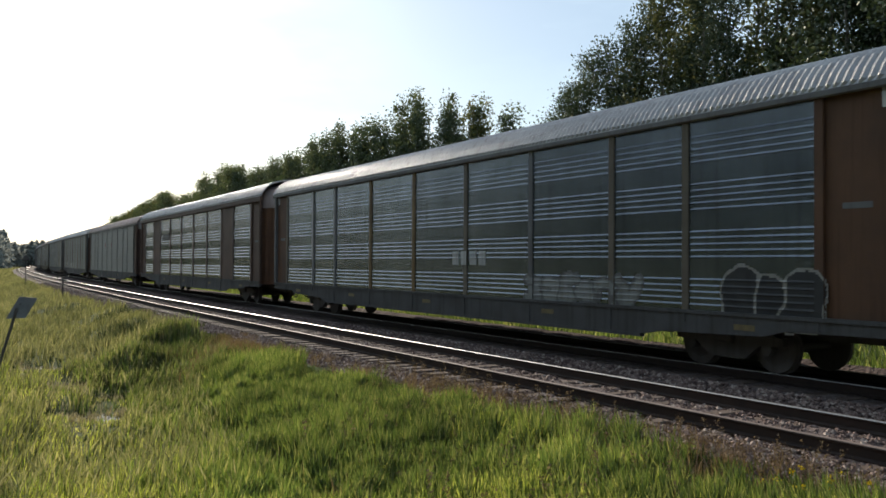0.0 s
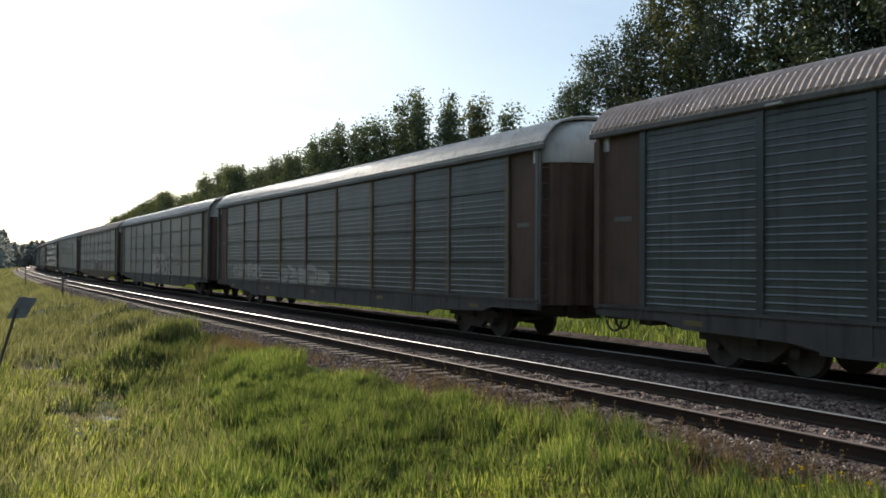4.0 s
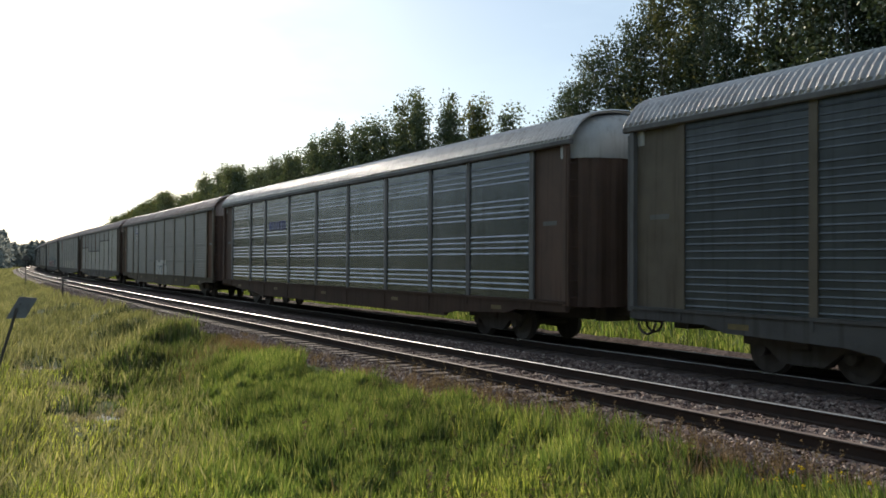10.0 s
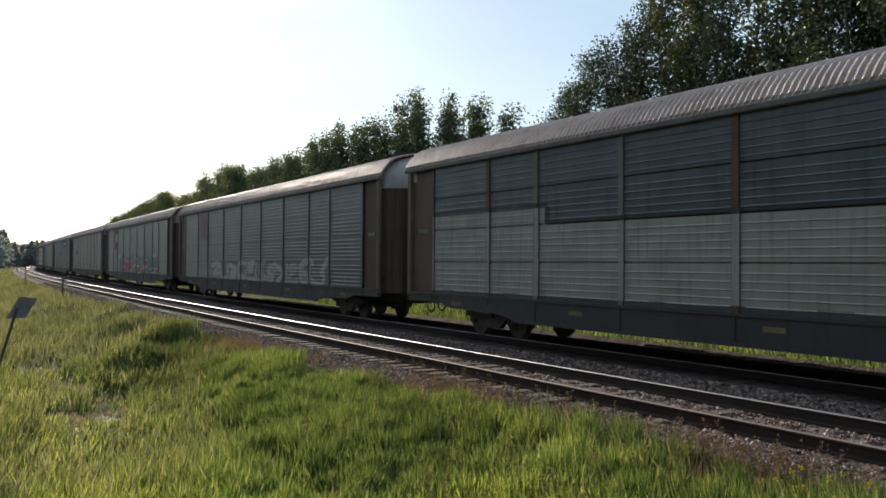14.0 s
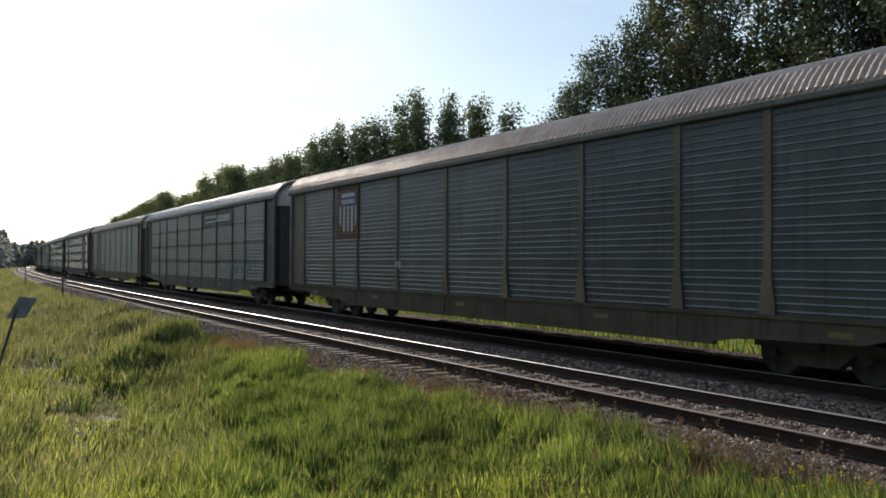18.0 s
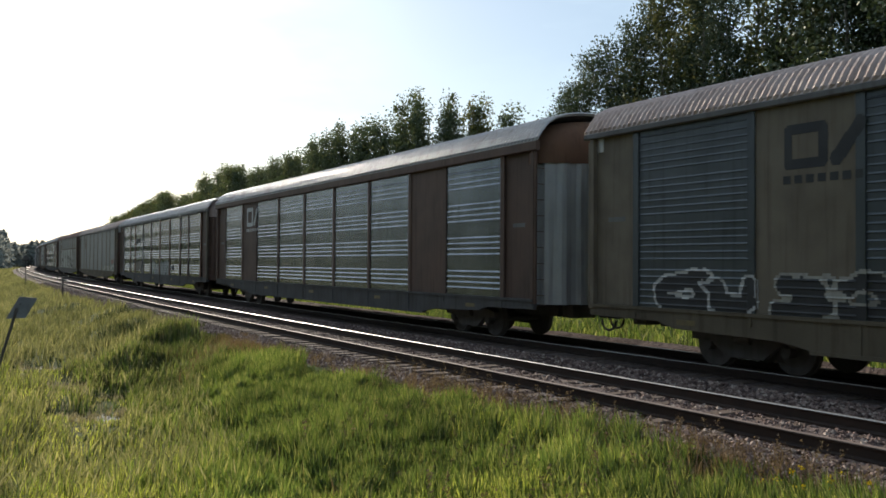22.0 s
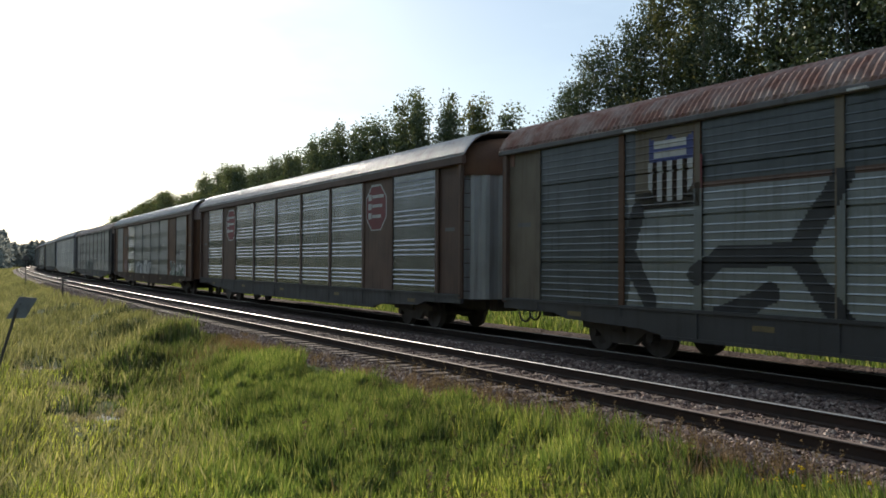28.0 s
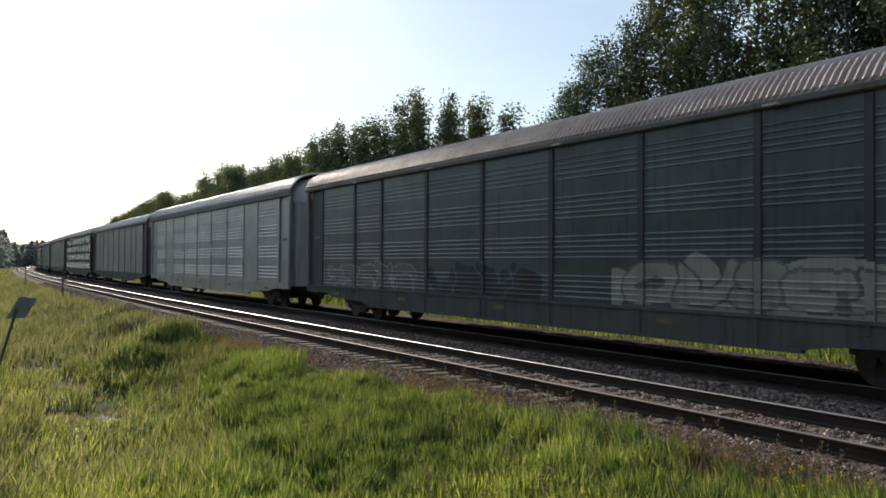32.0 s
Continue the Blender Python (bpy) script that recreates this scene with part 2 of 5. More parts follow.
# grey-blue base colour stands in for the haze over the farthest woods
HAZED_FARLEAF = leafy("far leaves greyed for haze", (0.22, 0.24, 0.25), (0.28, 0.30, 0.31), (0.32, 0.335, 0.34), 0.5, 0.6, 0.05, 0.0, tint=(1.05, 1.03, 1.0))
BARK = worn("aspen bark", (0.20, 0.18, 0.14), (0.06, 0.05, 0.04), 0.9, 0, 4.0, 0.8, False, 0.6)
WATER, _nt, _b = principled("ditch water")
_b.inputs["Base Color"].default_value, _b.inputs["Roughness"].default_value = (0.02, 0.02, 0.015, 1), 0.06

# ---- ground ----
def smooth(a, b, x):
    t = min(1.0, max(0.0, (x - a) / (b - a)))
    return t * t * (3 - 2 * t)


def ditch_at(s, off):
    a = 5.5 + 10.5 * smooth(-6.0, -2.6, off)
    return smooth(a, a + 9.0, s)


PUDDLES = [(-18.7, 2.95, 0.55), (-19.4, 2.35, 0.4), (-21.2, 3.6, 0.45), (-23.6, 3.0, 0.55), (-28.0, 2.7, 0.8)]
HUMPS = [(-27.0, 6.0, 3.6, 1.7, 0.50), (-23.9, 4.7, 2.4, 1.1, 0.26), (-34.5, 6.3, 3.6, 1.5, 0.35), (-41.0, 7.0, 4.0, 1.4, 0.35), (-24.5, 4.6, 2.0, 1.1, 0.22), (-52.0, 6.0, 5.0, 1.8, 0.35)]


def ground_z(x, y):
    s, off = line_place(x, y)
    far_off = off - (FAR_TRACK + 0.75)
    if off > 2.0:                                   # beyond the tracks
        z = -0.40 - 0.30 * smooth(3.2, 6.0, far_off) + 0.2 * smooth(9, 16, far_off)
    else:
        ditch = ditch_at(s, off)                    # the ditch deepens away from the camera's mound
        low = -0.62 - 0.50 * ditch
        z = -0.42 + (low + 0.42) * smooth(1.0, 4.6, -off)
        z += (0.30 * smooth(7.0, 12.0, -off)) * ditch
        z += 0.55 * (1 - smooth(2.0, 8.5, math.hypot(x + 1.0, y + 1.0)))
        for hx, hy, hl, hw, hh in HUMPS:            # humps in the ditch, steep towards the camera
            u = (x - hx) / (hl if x < hx else hl * 0.45)
            v = (y - hy) / hw
            z += hh * (1 - smooth(0.35, 1.0, math.hypot(u, v)))
        for px, py, pr in PUDDLES:
            d = math.hypot((x - px) * 0.7, y - py)
            if d < pr * 1.6:
                z -= 0.16 * (1 - smooth(0.4 * pr, 1.6 * pr, d))
    if -off > 1.2 or far_off > 2.6:
        z += 0.07 * noise.noise((x * 0.35, y * 0.35, 3.1)) + 0.03 * noise.noise((x * 1.1, y * 1.1, 7.7))
    r = math.hypot(x, y)
    if r > 150:
        z += 1.2 * smooth(150, 900, r) * noise.noise((x * 0.004, y * 0.004, 1.0))
    return z


def axis_steps(near, step, far, grow):
    out, v, d = [0.0], 0.0, step
    while v < far:
        if v > near:
            d *= grow
        v += d
        out.append(v)
    return [-q for q in out[:0:-1]] + out


def make_ground():
    xs = [q - 15 for q in axis_steps(42, 0.5, 3500, 1.12)]
    ys = [q + 5 for q in axis_steps(16, 0.4, 3500, 1.15)]
    verts = [(x, y, ground_z(x, y)) for x in xs for y in ys]
    n = len(ys)
    faces = [(i * n + j, (i + 1) * n + j, (i + 1) * n + j + 1, i * n + j + 1) for i in range(len(xs) - 1) for j in range(n - 1)]
    ob = new("ground", big_mesh("ground", verts, faces, MEADOW, True))
    tagged(ob, "uneven green meadow ground with a marshy ditch beside the tracks", "ground", kind="structure")


make_ground()


def make_puddles():
    rnd = random.Random(8)
    for px, py, pr in PUDDLES:
        base = ground_z(px, py) + 0.07
        ring = []
        for i in range(22):
            a = 2 * math.pi * i / 22
            r = pr * (1.05 + 0.3 * noise.noise((px + math.cos(a), py + math.sin(a), 5.0)))
            ring.append((px + 1.35 * r * math.cos(a), py + r * math.sin(a)))
        sh = Shape()
        n = len(ring)
        sh.add([(x, y, base) for x, y in ring] + [(x, y, base - 0.12) for x, y in ring],
               [tuple(range(n)), tuple(range(2 * n - 1, n - 1, -1))] + [(i, n + i, n + (i + 1) % n, (i + 1) % n) for i in range(n)])
        tagged(new("water", sh.mesh("water", WATER)), "shallow still puddle reflecting the pale sky in the ditch", "puddle", kind="structure")


make_puddles()

# ---- tracks ----
def sweep_line(profile, s_list, closed=True):
    """A profile of (offset, z) carried along the line."""
    n = len(profile)
    verts = [on_line(s, o, z) for s in s_list for o, z in profile]
    faces = []
    for i in range(len(s_list) - 1):
        for j in range(n if closed else n - 1):
            k = (j + 1) % n
            faces.append((i * n + j, i * n + k, (i + 1) * n + k, (i + 1) * n + j))
    if closed:
        faces += [tuple(range(n)), tuple(range((len(s_list) - 1) * n, len(s_list) * n))[::-1]]
    return verts, faces


LINE_S = [-80 + 4 * i for i in range(18)] + [-8 + 2.0 * i for i in range(60)] + [112 + 6 * i for i in range(90)]


def make_ballast():
    prof = [(-2.1, -0.75), (-1.45, -0.46), (-0.95, -0.32), (-0.5, -0.235), (0.12, -0.225), (0.75, -0.185), (1.38, -0.215), (2.0, -0.21), (2.6, -0.28), (3.2, -0.28),
            (3.75, -0.21), (FAR_TRACK, -0.18), (FAR_TRACK + 1.0, -0.20), (FAR_TRACK + 1.3, -0.14), (FAR_TRACK + 1.55, 0.03), (FAR_TRACK + 1.75, -0.03), (FAR_TRACK + 2.6, -0.55)]
    fine = []
    for (a, za), (b, zb) in zip(prof, prof[1:]):
        for q in range(3):
            fine.append((a + (b - a) * q / 3, za + (zb - za) * q / 3))
    fine.append(prof[-1])
    ss = [-80 + 2.0 * i for i in range(30)] + [-20 + 0.25 * i for i in range(320)] + [60 + 3.0 * i for i in range(195)]
    verts = []
    for s in ss:
        for o, z in fine:
            x, y, _ = on_line(s, o)
            verts.append((x, y, z + 0.035 * noise.noise((x * 2.3, y * 2.3, 0.0)) + 0.02 * noise.noise((x * 7, y * 7, 4.0))))
    n = len(fine)
    faces = [(i * n + j, i * n + j + 1, (i + 1) * n + j + 1, (i + 1) * n + j) for i in range(len(ss) - 1) for j in range(n - 1)]
    tagged(new("track_bed", big_mesh("track_bed", verts, faces, BALLAST)), "grey-brown crushed stone bed under the two tracks", "track bed", kind="structure")


make_ballast()


def make_track(off0, label, n_parts, s_first):
    root = tagged(new("railway_track"), label, "railway track", kind="structure")
    for o in (off0, off0 + GAUGE):
        prof = [(o - 0.07, -0.185), (o + 0.07, -0.185), (o + 0.07, -0.165), (o + 0.012, -0.145), (o + 0.012, -0.05), (o + 0.036, -0.035),
                (o + 0.036, -0.0125), (o - 0.036, -0.0125), (o - 0.036, -0.035), (o - 0.012, -0.05), (o - 0.012, -0.145), (o - 0.07, -0.165)]
        rail = part("rail", big_mesh("rail", *sweep_line(prof, LINE_S), RAIL), root)
        head = [(o - 0.0355, -0.012), (o - 0.030, -0.0045), (o - 0.014, -0.0006), (o, 0.0), (o + 0.014, -0.0006), (o + 0.030, -0.0045), (o + 0.0355, -0.012)]
        part("rail_head", big_mesh("rail_head", *sweep_line(head, LINE_S, False), RAILDULL, True), rail, label="browned top of the rail")
        band = [(o - 0.0375, -0.016), (o - 0.037, -0.010), (o - 0.033, -0.0045), (o - 0.025, -0.0005), (o - 0.012, 0.0016), (o - 0.004, 0.0018)]
        part("running_band", big_mesh("running_band", *sweep_line(band, LINE_S, False), RAILDULL if o == 0.0 else RAILHEAD, True), rail, label="polished running surface")
    rnd = random.Random(5)
    me = Shape().bevel_box(-1.3, 1.3, -0.115, 0.115, -0.17, 0.0, 0.015).mesh("tie", TIE)
    rest = Shape()
    s = -70.0
    while s < 420.0:
        s += 0.53 + rnd.uniform(-0.03, 0.03)
        x, y, _ = on_line(s, off0 + GAUGE / 2 + rnd.uniform(-0.06, 0.06))
        m = pose(x, y, -0.182 + rnd.uniform(-0.02, 0.006), 0, 0, 90 - math.degrees(s / RADIUS) + rnd.uniform(-1.5, 1.5))
        if s_first < s < s_first + n_parts * 0.53:
            t = part("tie", me, root)
            t.matrix_basis = m
        else:
            rest.add([m @ v.co for v in me.vertices], [tuple(p.vertices) for p in me.polygons])
    part("ties", big_mesh("ties", rest.v, rest.f, TIE), root, kind="stuff")
    return root


make_track(0.0, "empty near railway track with polished rails on dark timber ties", 280, -6)
make_track(FAR_TRACK - GAUGE / 2, "far railway track carrying the moving freight train", 40, 0)

# ---- the train ----
PITCH_LEN = 29.63                     # coupler to coupler
HALF_LEN = 13.92                      # roof end from the car's middle
Z_SILL, Z_PANEL, Z_EAVE, Z_TOP = 0.50, 1.10, 4.74, 5.53
HALF = 1.60

GALV = worn("weathered galvanised panel", (0.20, 0.224, 0.25), (0.112, 0.126, 0.14), 0.27, 0.9)
GALV_DARK = worn("grimy galvanised panel", (0.105, 0.118, 0.127), (0.062, 0.07, 0.075), 0.42, 0.55)
BROWN = worn("oxide brown paint", (0.135, 0.086, 0.066), (0.075, 0.056, 0.047), 0.65, spec=0.25)
MAROON = worn("dull maroon paint", (0.16, 0.07, 0.06), (0.08, 0.05, 0.045), 0.6)
YELLOW = worn("faded yellow paint", (0.21, 0.14, 0.06), (0.10, 0.06, 0.035), 0.65, spec=0.25)
BUFF = worn("faded buff paint", (0.19, 0.16, 0.12), (0.10, 0.08, 0.06), 0.65, spec=0.25)
GREYP = worn("grey steel paint", (0.15, 0.15, 0.148), (0.08, 0.075, 0.07), 0.6)
ROOF_GREY = worn("galvanised roof sheet", (0.46, 0.45, 0.445), (0.33, 0.305, 0.295), 0.46, 0.35, spec=0.5)
ROOF_BROWN = worn("rust stained roof sheet", (0.44, 0.35, 0.315), (0.27, 0.185, 0.15), 0.5, 0.28, spec=0.45)
ROOF_RUST = worn("rusty roof sheet", (0.21, 0.11, 0.09), (0.34, 0.29, 0.27), 0.8, 0.0, 2.4, 0.8, spec=0.12)
UNDER = worn("grimy running gear", (0.085, 0.077, 0.072), (0.12, 0.10, 0.088), 0.75)
DOORW = worn("pale end door sheet", (0.52, 0.52, 0.50), (0.30, 0.27, 0.25), 0.5, 0.2)
PAINT_WHITE = worn("white spray paint", (0.46, 0.46, 0.45), (0.34, 0.34, 0.33), 0.6, 0, 2.0, 0.6)
PAINT_BLACK = worn("black spray paint", (0.02, 0.02, 0.022), (0.05, 0.05, 0.05), 0.6, 0, 2.0, 0.6)
PAINT_RED = worn("red spray paint", (0.20, 0.03, 0.035), (0.13, 0.03, 0.035), 0.6, 0, 2.0, 0.6)
PAINT_BLUE = worn("pale blue spray paint", (0.055, 0.115, 0.135), (0.045, 0.085, 0.10), 0.6, 0, 2.0, 0.6)
PAINT_NAVY = worn("navy emblem paint", (0.035, 0.05, 0.20), (0.05, 0.06, 0.16), 0.5, 0, 2.0, 0.5)
PAINT_GREEN = worn("green spray paint", (0.05, 0.10, 0.065), (0.035, 0.06, 0.045), 0.6, 0, 2.0, 0.6)

SIGN_GREY = worn("weathered sign sheet", (0.19, 0.192, 0.2), (0.10, 0.10, 0.10), 0.6, 0.1, 6.0, 0.7)
REFLECT = worn("dirty yellow reflector tape", (0.20, 0.15, 0.06), (0.11, 0.085, 0.05), 0.6, 0, 8.0, 0.7, False)
SILL_GREY = worn("grimy grey sill", (0.115, 0.114, 0.112), (0.07, 0.064, 0.06), 0.7, spec=0.12)
SILL_BUFF = worn("grimy buff sill", (0.13, 0.11, 0.08), (0.07, 0.058, 0.045), 0.7, spec=0.12)
SILL_BROWN = worn("grimy brown sill", (0.085, 0.055, 0.042), (0.05, 0.038, 0.03), 0.7, spec=0.12)
# posts stand at the same places on every car
STATIONS = [-12.38, -9.50, -7.42, -4.46, -1.46, 1.50, 4.48, 7.38, 9.48, 12.38]
POLE_X = 13.70                        # corner post from the car's middle
MESHES = {}


def shared(key, maker):
    if key not in MESHES:
        MESHES[key] = maker()
    return MESHES[key]


def rib_profile(style, z0=Z_PANEL, z1=Z_EAVE - 0.06):
    """Points (outward, z) of a side sheet from bottom to top."""
    pts = [(0.0, z0)]
    tiers = 4
    h = (z1 - z0) / tiers
    for k in range(tiers):
        a = z0 + k * h
        if style == "plain0":
            break
        if style == "slots":            # four bands of deep pressed louvres with plain sheet between
            first, count, gap, deep = a + 0.20 * h, 4, 0.146, 0.023
        elif style == "bands":          # the same, pressed less deep
            first, count, gap, deep = a + 0.10 * h, 5, 0.118, 0.018
        elif style == "tiers":          # four separate sheets with shallow ribs, a dark seam between
            first, count, gap, deep = a + 0.10 * h, 5, 0.150, 0.014
        else:                           # ribs all over
            first, count, gap, deep = a + 0.06 * h, 6, 0.135, 0.016
        for q in range(count):
            z = first + q * gap
            pts += [(0.0, z), (deep, z + 0.006), (deep, z + 0.012), (0.0, z + 0.012 + deep * 1.75)]
        if k < tiers - 1:
            if style == "tiers":
                pts += [(0.0, a + h - 0.022), (-0.05, a + h - 0.018), (-0.05, a + h + 0.014), (0.0, a + h + 0.018)]
    pts.append((0.0, z1))
    return pts


def panel_mesh(width, style):
    """One side sheet between two posts."""
    def make():
        prof = rib_profile(style)
        ring = [(-y, z) for y, z in prof] + [(0.055, prof[-1][1]), (0.055, prof[0][1])]
        return Shape().sweep_x(ring, -width / 2, width / 2).mesh("panel")
    return shared(("panel", round(width, 2), style), make)


def post_mesh(flare, wide):
    def make():
        sh = Shape()
        w, d = wide / 2, 0.030
        sh.sweep_x([(-d, Z_PANEL - 0.1), (0.02, Z_PANEL - 0.1), (0.02, Z_EAVE), (-d, Z_EAVE)], -w, w)
        if flare:
            sh.plate_xz([(-w, Z_PANEL + 0.75), (w, Z_PANEL + 0.75), (0.17, Z_PANEL + 0.12), (0.17, Z_PANEL - 0.1), (-0.17, Z_PANEL - 0.1), (-0.17, Z_PANEL + 0.12)], -d - 0.012, -d)
        return sh.mesh("post")
    return shared(("post", flare, wide), make)


def roof_mesh(rise):
    def make():
        arc = [(-1.62, 4.77), (-1.60, 4.83), (-1.47, 5.03), (-1.28, 5.24), (-1.05, 5.37), (-0.78, 5.45), (-0.40, 5.51), (0.0, Z_TOP)]
        arc = [(y, z + rise) for y, z in arc]
        arc = arc + [(-y, z) for y, z in arc[-2::-1]]
        n = len(arc)
        verts, xs, x = [], [], -HALF_LEN
        while x < HALF_LEN:
            xs += [(x, 0.0), (x + 0.062, 0.037), (x + 0.076, 0.037), (x + 0.132, 0.0)]
            x += 0.1494
        xs.append((HALF_LEN, 0.0))
        for x, up in xs:
            for j, (y, z) in enumerate(arc):
                q = up if 0 < j < n - 1 else 0.0
                ny, nz = (y / 1.6, 0.45 + 0.55 * (1 - abs(y) / 1.6))
                verts.append((x, y + ny * q, z + nz * q))
        faces = [(i * n + j, (i + 1) * n + j, (i + 1) * n + j + 1, i * n + j + 1) for i in range(len(xs) - 1) for j in range(n - 1)]
        m = len(verts)                   # underside
        for x in (xs[0][0], xs[-1][0]):
            verts += [(x, y * 0.985, z - 0.04) for y, z in arc]
        faces += [(m + j, m + j + 1, m + n + j + 1, m + n + j) for j in range(n - 1)]
        last = (len(xs) - 1) * n
        faces += [(j, j + 1, m + j + 1, m + j) for j in range(n - 1)] + [(last + j + 1, last + j, m + n + j, m + n + j + 1) for j in range(n - 1)]
        return big_mesh("roof", verts, faces, None)
    return shared(("roof", rise), make)


def sill_mesh():
    def make():
        sh = Shape()
        e = POLE_X + 0.05
        sh.plate_xz([(-e, 0.86), (-e, 1.10), (e, 1.10), (e, 0.86), (11.75, 0.84), (11.3, 0.72), (8.9, 0.66), (8.3, Z_SILL + 0.06), (-8.3, Z_SILL + 0.06), (-8.9, 0.66), (-11.3, 0.72), (-11.75, 0.84)], -0.03, 0.07)
        sh.box(-e, e, -0.06, 0.07, 1.04, 1.105)
        sh.box(-8.3, 8.3, -0.055, 0.07, Z_SILL, Z_SILL + 0.065)
        for x in STATIONS:
            sh.box(x - 0.03, x + 0.03, -0.05, -0.03, Z_SILL + 0.06 if abs(x) < 8 else 0.88, 1.04)
        return sh.mesh("side_sill")
    return shared("sill", make)


def bulge(side, z_rows, n, folds):
    rows = []
    for z, k in z_rows:
        row = []
        for i in range(n):
            a = i / (n - 1) * math.pi / 2 * 0.985
            f = (0.022 if i % 4 in (1, 2) else -0.022) if folds else 0.0
            row.append((-0.24 + (0.86 + f) * math.sin(a) * (0.35 + 0.65 * k), side * (1.44 + f) * k * math.cos(a), z))
        rows.append(row)
    v = [p for r in rows for p in r]
    f = [(r * n + j, r * n + j + 1, (r + 1) * n + j + 1, (r + 1) * n + j) for r in range(len(rows) - 1) for j in range(n - 1)]
    m = len(v)
    v += [(x - 0.04, y * 0.965, z) for x, y, z in v]
    f += [tuple(m + q for q in reversed(face)) for face in f]
    for r in range(len(rows) - 1):
        for j in (0, n - 1):
            f.append((r * n + j, (r + 1) * n + j, m + (r + 1) * n + j, m + r * n + j))
    return v, f


def curved_door(side):
    """One bulging leaf of the end doors, folded lengthwise."""
    return shared(("door", side), lambda: Shape().add(*bulge(side, ((0.98, 1.0), (2.9, 1.0), (4.45, 1.0)), 18, True)).mesh("end_door"))


def hood_mesh(side):
    return shared(("hood", side), lambda: Shape().add(*bulge(side, ((4.36, 1.05), (4.78, 1.06), (5.0, 0.98), (5.2, 0.86), (5.34, 0.68), (5.42, 0.44), (5.46, 0.15)), 8, False)).mesh("end_hood", None, True))


def wheelset_mesh():
    def make():
        sh = Shape().tube((0, -0.95, 0), (0, 0.95, 0), 0.07, n=10)
        for s in (-1, 1):
            sh.tube((0, s * 0.69, 0), (0, s * 0.81, 0), 0.445, 0.437, n=24)
            sh.tube((0, s * 0.66, 0), (0, s * 0.69, 0), 0.475, n=24)
            sh.tube((0, s * 0.81, 0), (0, s * 0.84, 0), 0.30, 0.13, n=16)
            sh.tube((0, s * 0.90, 0), (0, s * 1.07, 0), 0.12, n=10)
        return sh.mesh("wheelset")
    return shared("wheelset", make)


def side_frame_mesh():
    def make():
        sh = Shape()
        sh.plate_xz([(-1.25, 0.52), (-1.25, 0.66), (-0.95, 0.72), (-0.45, 0.78), (0.45, 0.78), (0.95, 0.72), (1.25, 0.66), (1.25, 0.52), (0.75, 0.50),
                     (0.42, 0.24), (-0.42, 0.24), (-0.75, 0.50)], -0.07, 0.07)
        for q in (-0.14, 0.0, 0.14):
            sh.tube((q, 0.0, 0.30), (q, 0.0, 0.56), 0.055, n=8)
        return sh.mesh("side_frame")
    return shared("side_frame", make)


def truck(root, x):
    bol = shared("bolster", lambda: Shape().bevel_box(-0.17, 0.17, -1.15, 1.15, 0.50, 0.86, 0.04).mesh("bolster"))
    t = part("truck", bol, root, UNDER, "grimy four-wheeled truck", (x, 0, 0))
    for y in (-1.0, 1.0):
        part("side_frame", side_frame_mesh(), t, UNDER, at=(0, y, 0))
    for q in (-0.89, 0.89):
        part("wheelset", wheelset_mesh(), t, UNDER, at=(q, 0, 0.445))


def ladder_mesh():
    def make():
        sh = Shape()
        for x in (-0.2, 0.2):
            sh.box(x - 0.02, x + 0.02, -0.02, 0.02, 1.0, 4.6)
        z = 1.2
        while z < 4.6:
            sh.tube((-0.2, -0.02, z), (0.2, -0.02, z), 0.012, n=6)
            z += 0.38
        return sh.mesh("ladder")
    return shared("ladder", make)


def coupler_mesh():
    def make():
        sh = Shape().bevel_box(-0.62, 0.30, -0.09, 0.09, 0.75, 0.95, 0.03)
        sh.bevel_box(0.25, 0.60, -0.17, 0.15, 0.68, 1.0, 0.05)
        sh.box(-0.9, -0.5, -0.35, 0.35, 0.62, 1.05)
        for a in range(6):
            t0, t1 = a / 6 * math.pi, (a + 1) / 6 * math.pi
            sh.tube((0.1 + 0.25 * (1 - math.cos(t0)), 0.32, 0.66 - 0.24 * math.sin(t0)), (0.1 + 0.25 * (1 - math.cos(t1)), 0.32, 0.66 - 0.24 * math.sin(t1)), 0.028, n=6)
        return sh.mesh("coupler")
    return shared("coupler", make)


def paint_mesh(inside, style, x0, x1, z0, z1, lift=0.005, dx=0.045):
    """A painted shape that follows the ribs and posts of a car's side: runs of the shape on short strips of the profile."""
    prof = [(0.02, Z_SILL), (0.02, 1.04)] + rib_profile(style)
    verts, faces = [], []

    def cell(xa, xb, ya, yb, za, zb):
        m = len(verts)
        verts.extend([(xa, -ya - lift, za), (xb, -ya - lift, za), (xb, -yb - lift, zb), (xa, -yb - lift, zb)])
        faces.append((m, m + 1, m + 2, m + 3))
    for (ya, za), (yb, zb) in zip(prof, prof[1:]):
        n = max(1, int(math.hypot(yb - ya, zb - za) / 0.034))
        for q in range(n):
            p0, p1 = q / n, (q + 1) / n
            y_0, y_1 = ya + (yb - ya) * p0, ya + (yb - ya) * p1
            z_0, z_1 = za + (zb - za) * p0, za + (zb - za) * p1
            zm = (z_0 + z_1) / 2
            if zm < z0 or zm > z1:
                continue
            run, run_post, x = None, False, x0
            while x < x1 + dx:
                ok = x < x1 and inside(x, zm)
                on_post = min(abs(x - e) for e in STATIONS) < 0.085
                if run is not None and (not ok or on_post != run_post):
                    if run_post:
                        cell(run, x, 0.031, 0.031, z_0, z_1)
                    else:
                        cell(run, x, y_0, y_1, z_0, z_1)
                    run = None
                if ok and run is None:
                    run, run_post = x, on_post
                x += dx
    return big_mesh("paint", verts, faces, None)


SIDE_Y = -(HALF - 0.075)


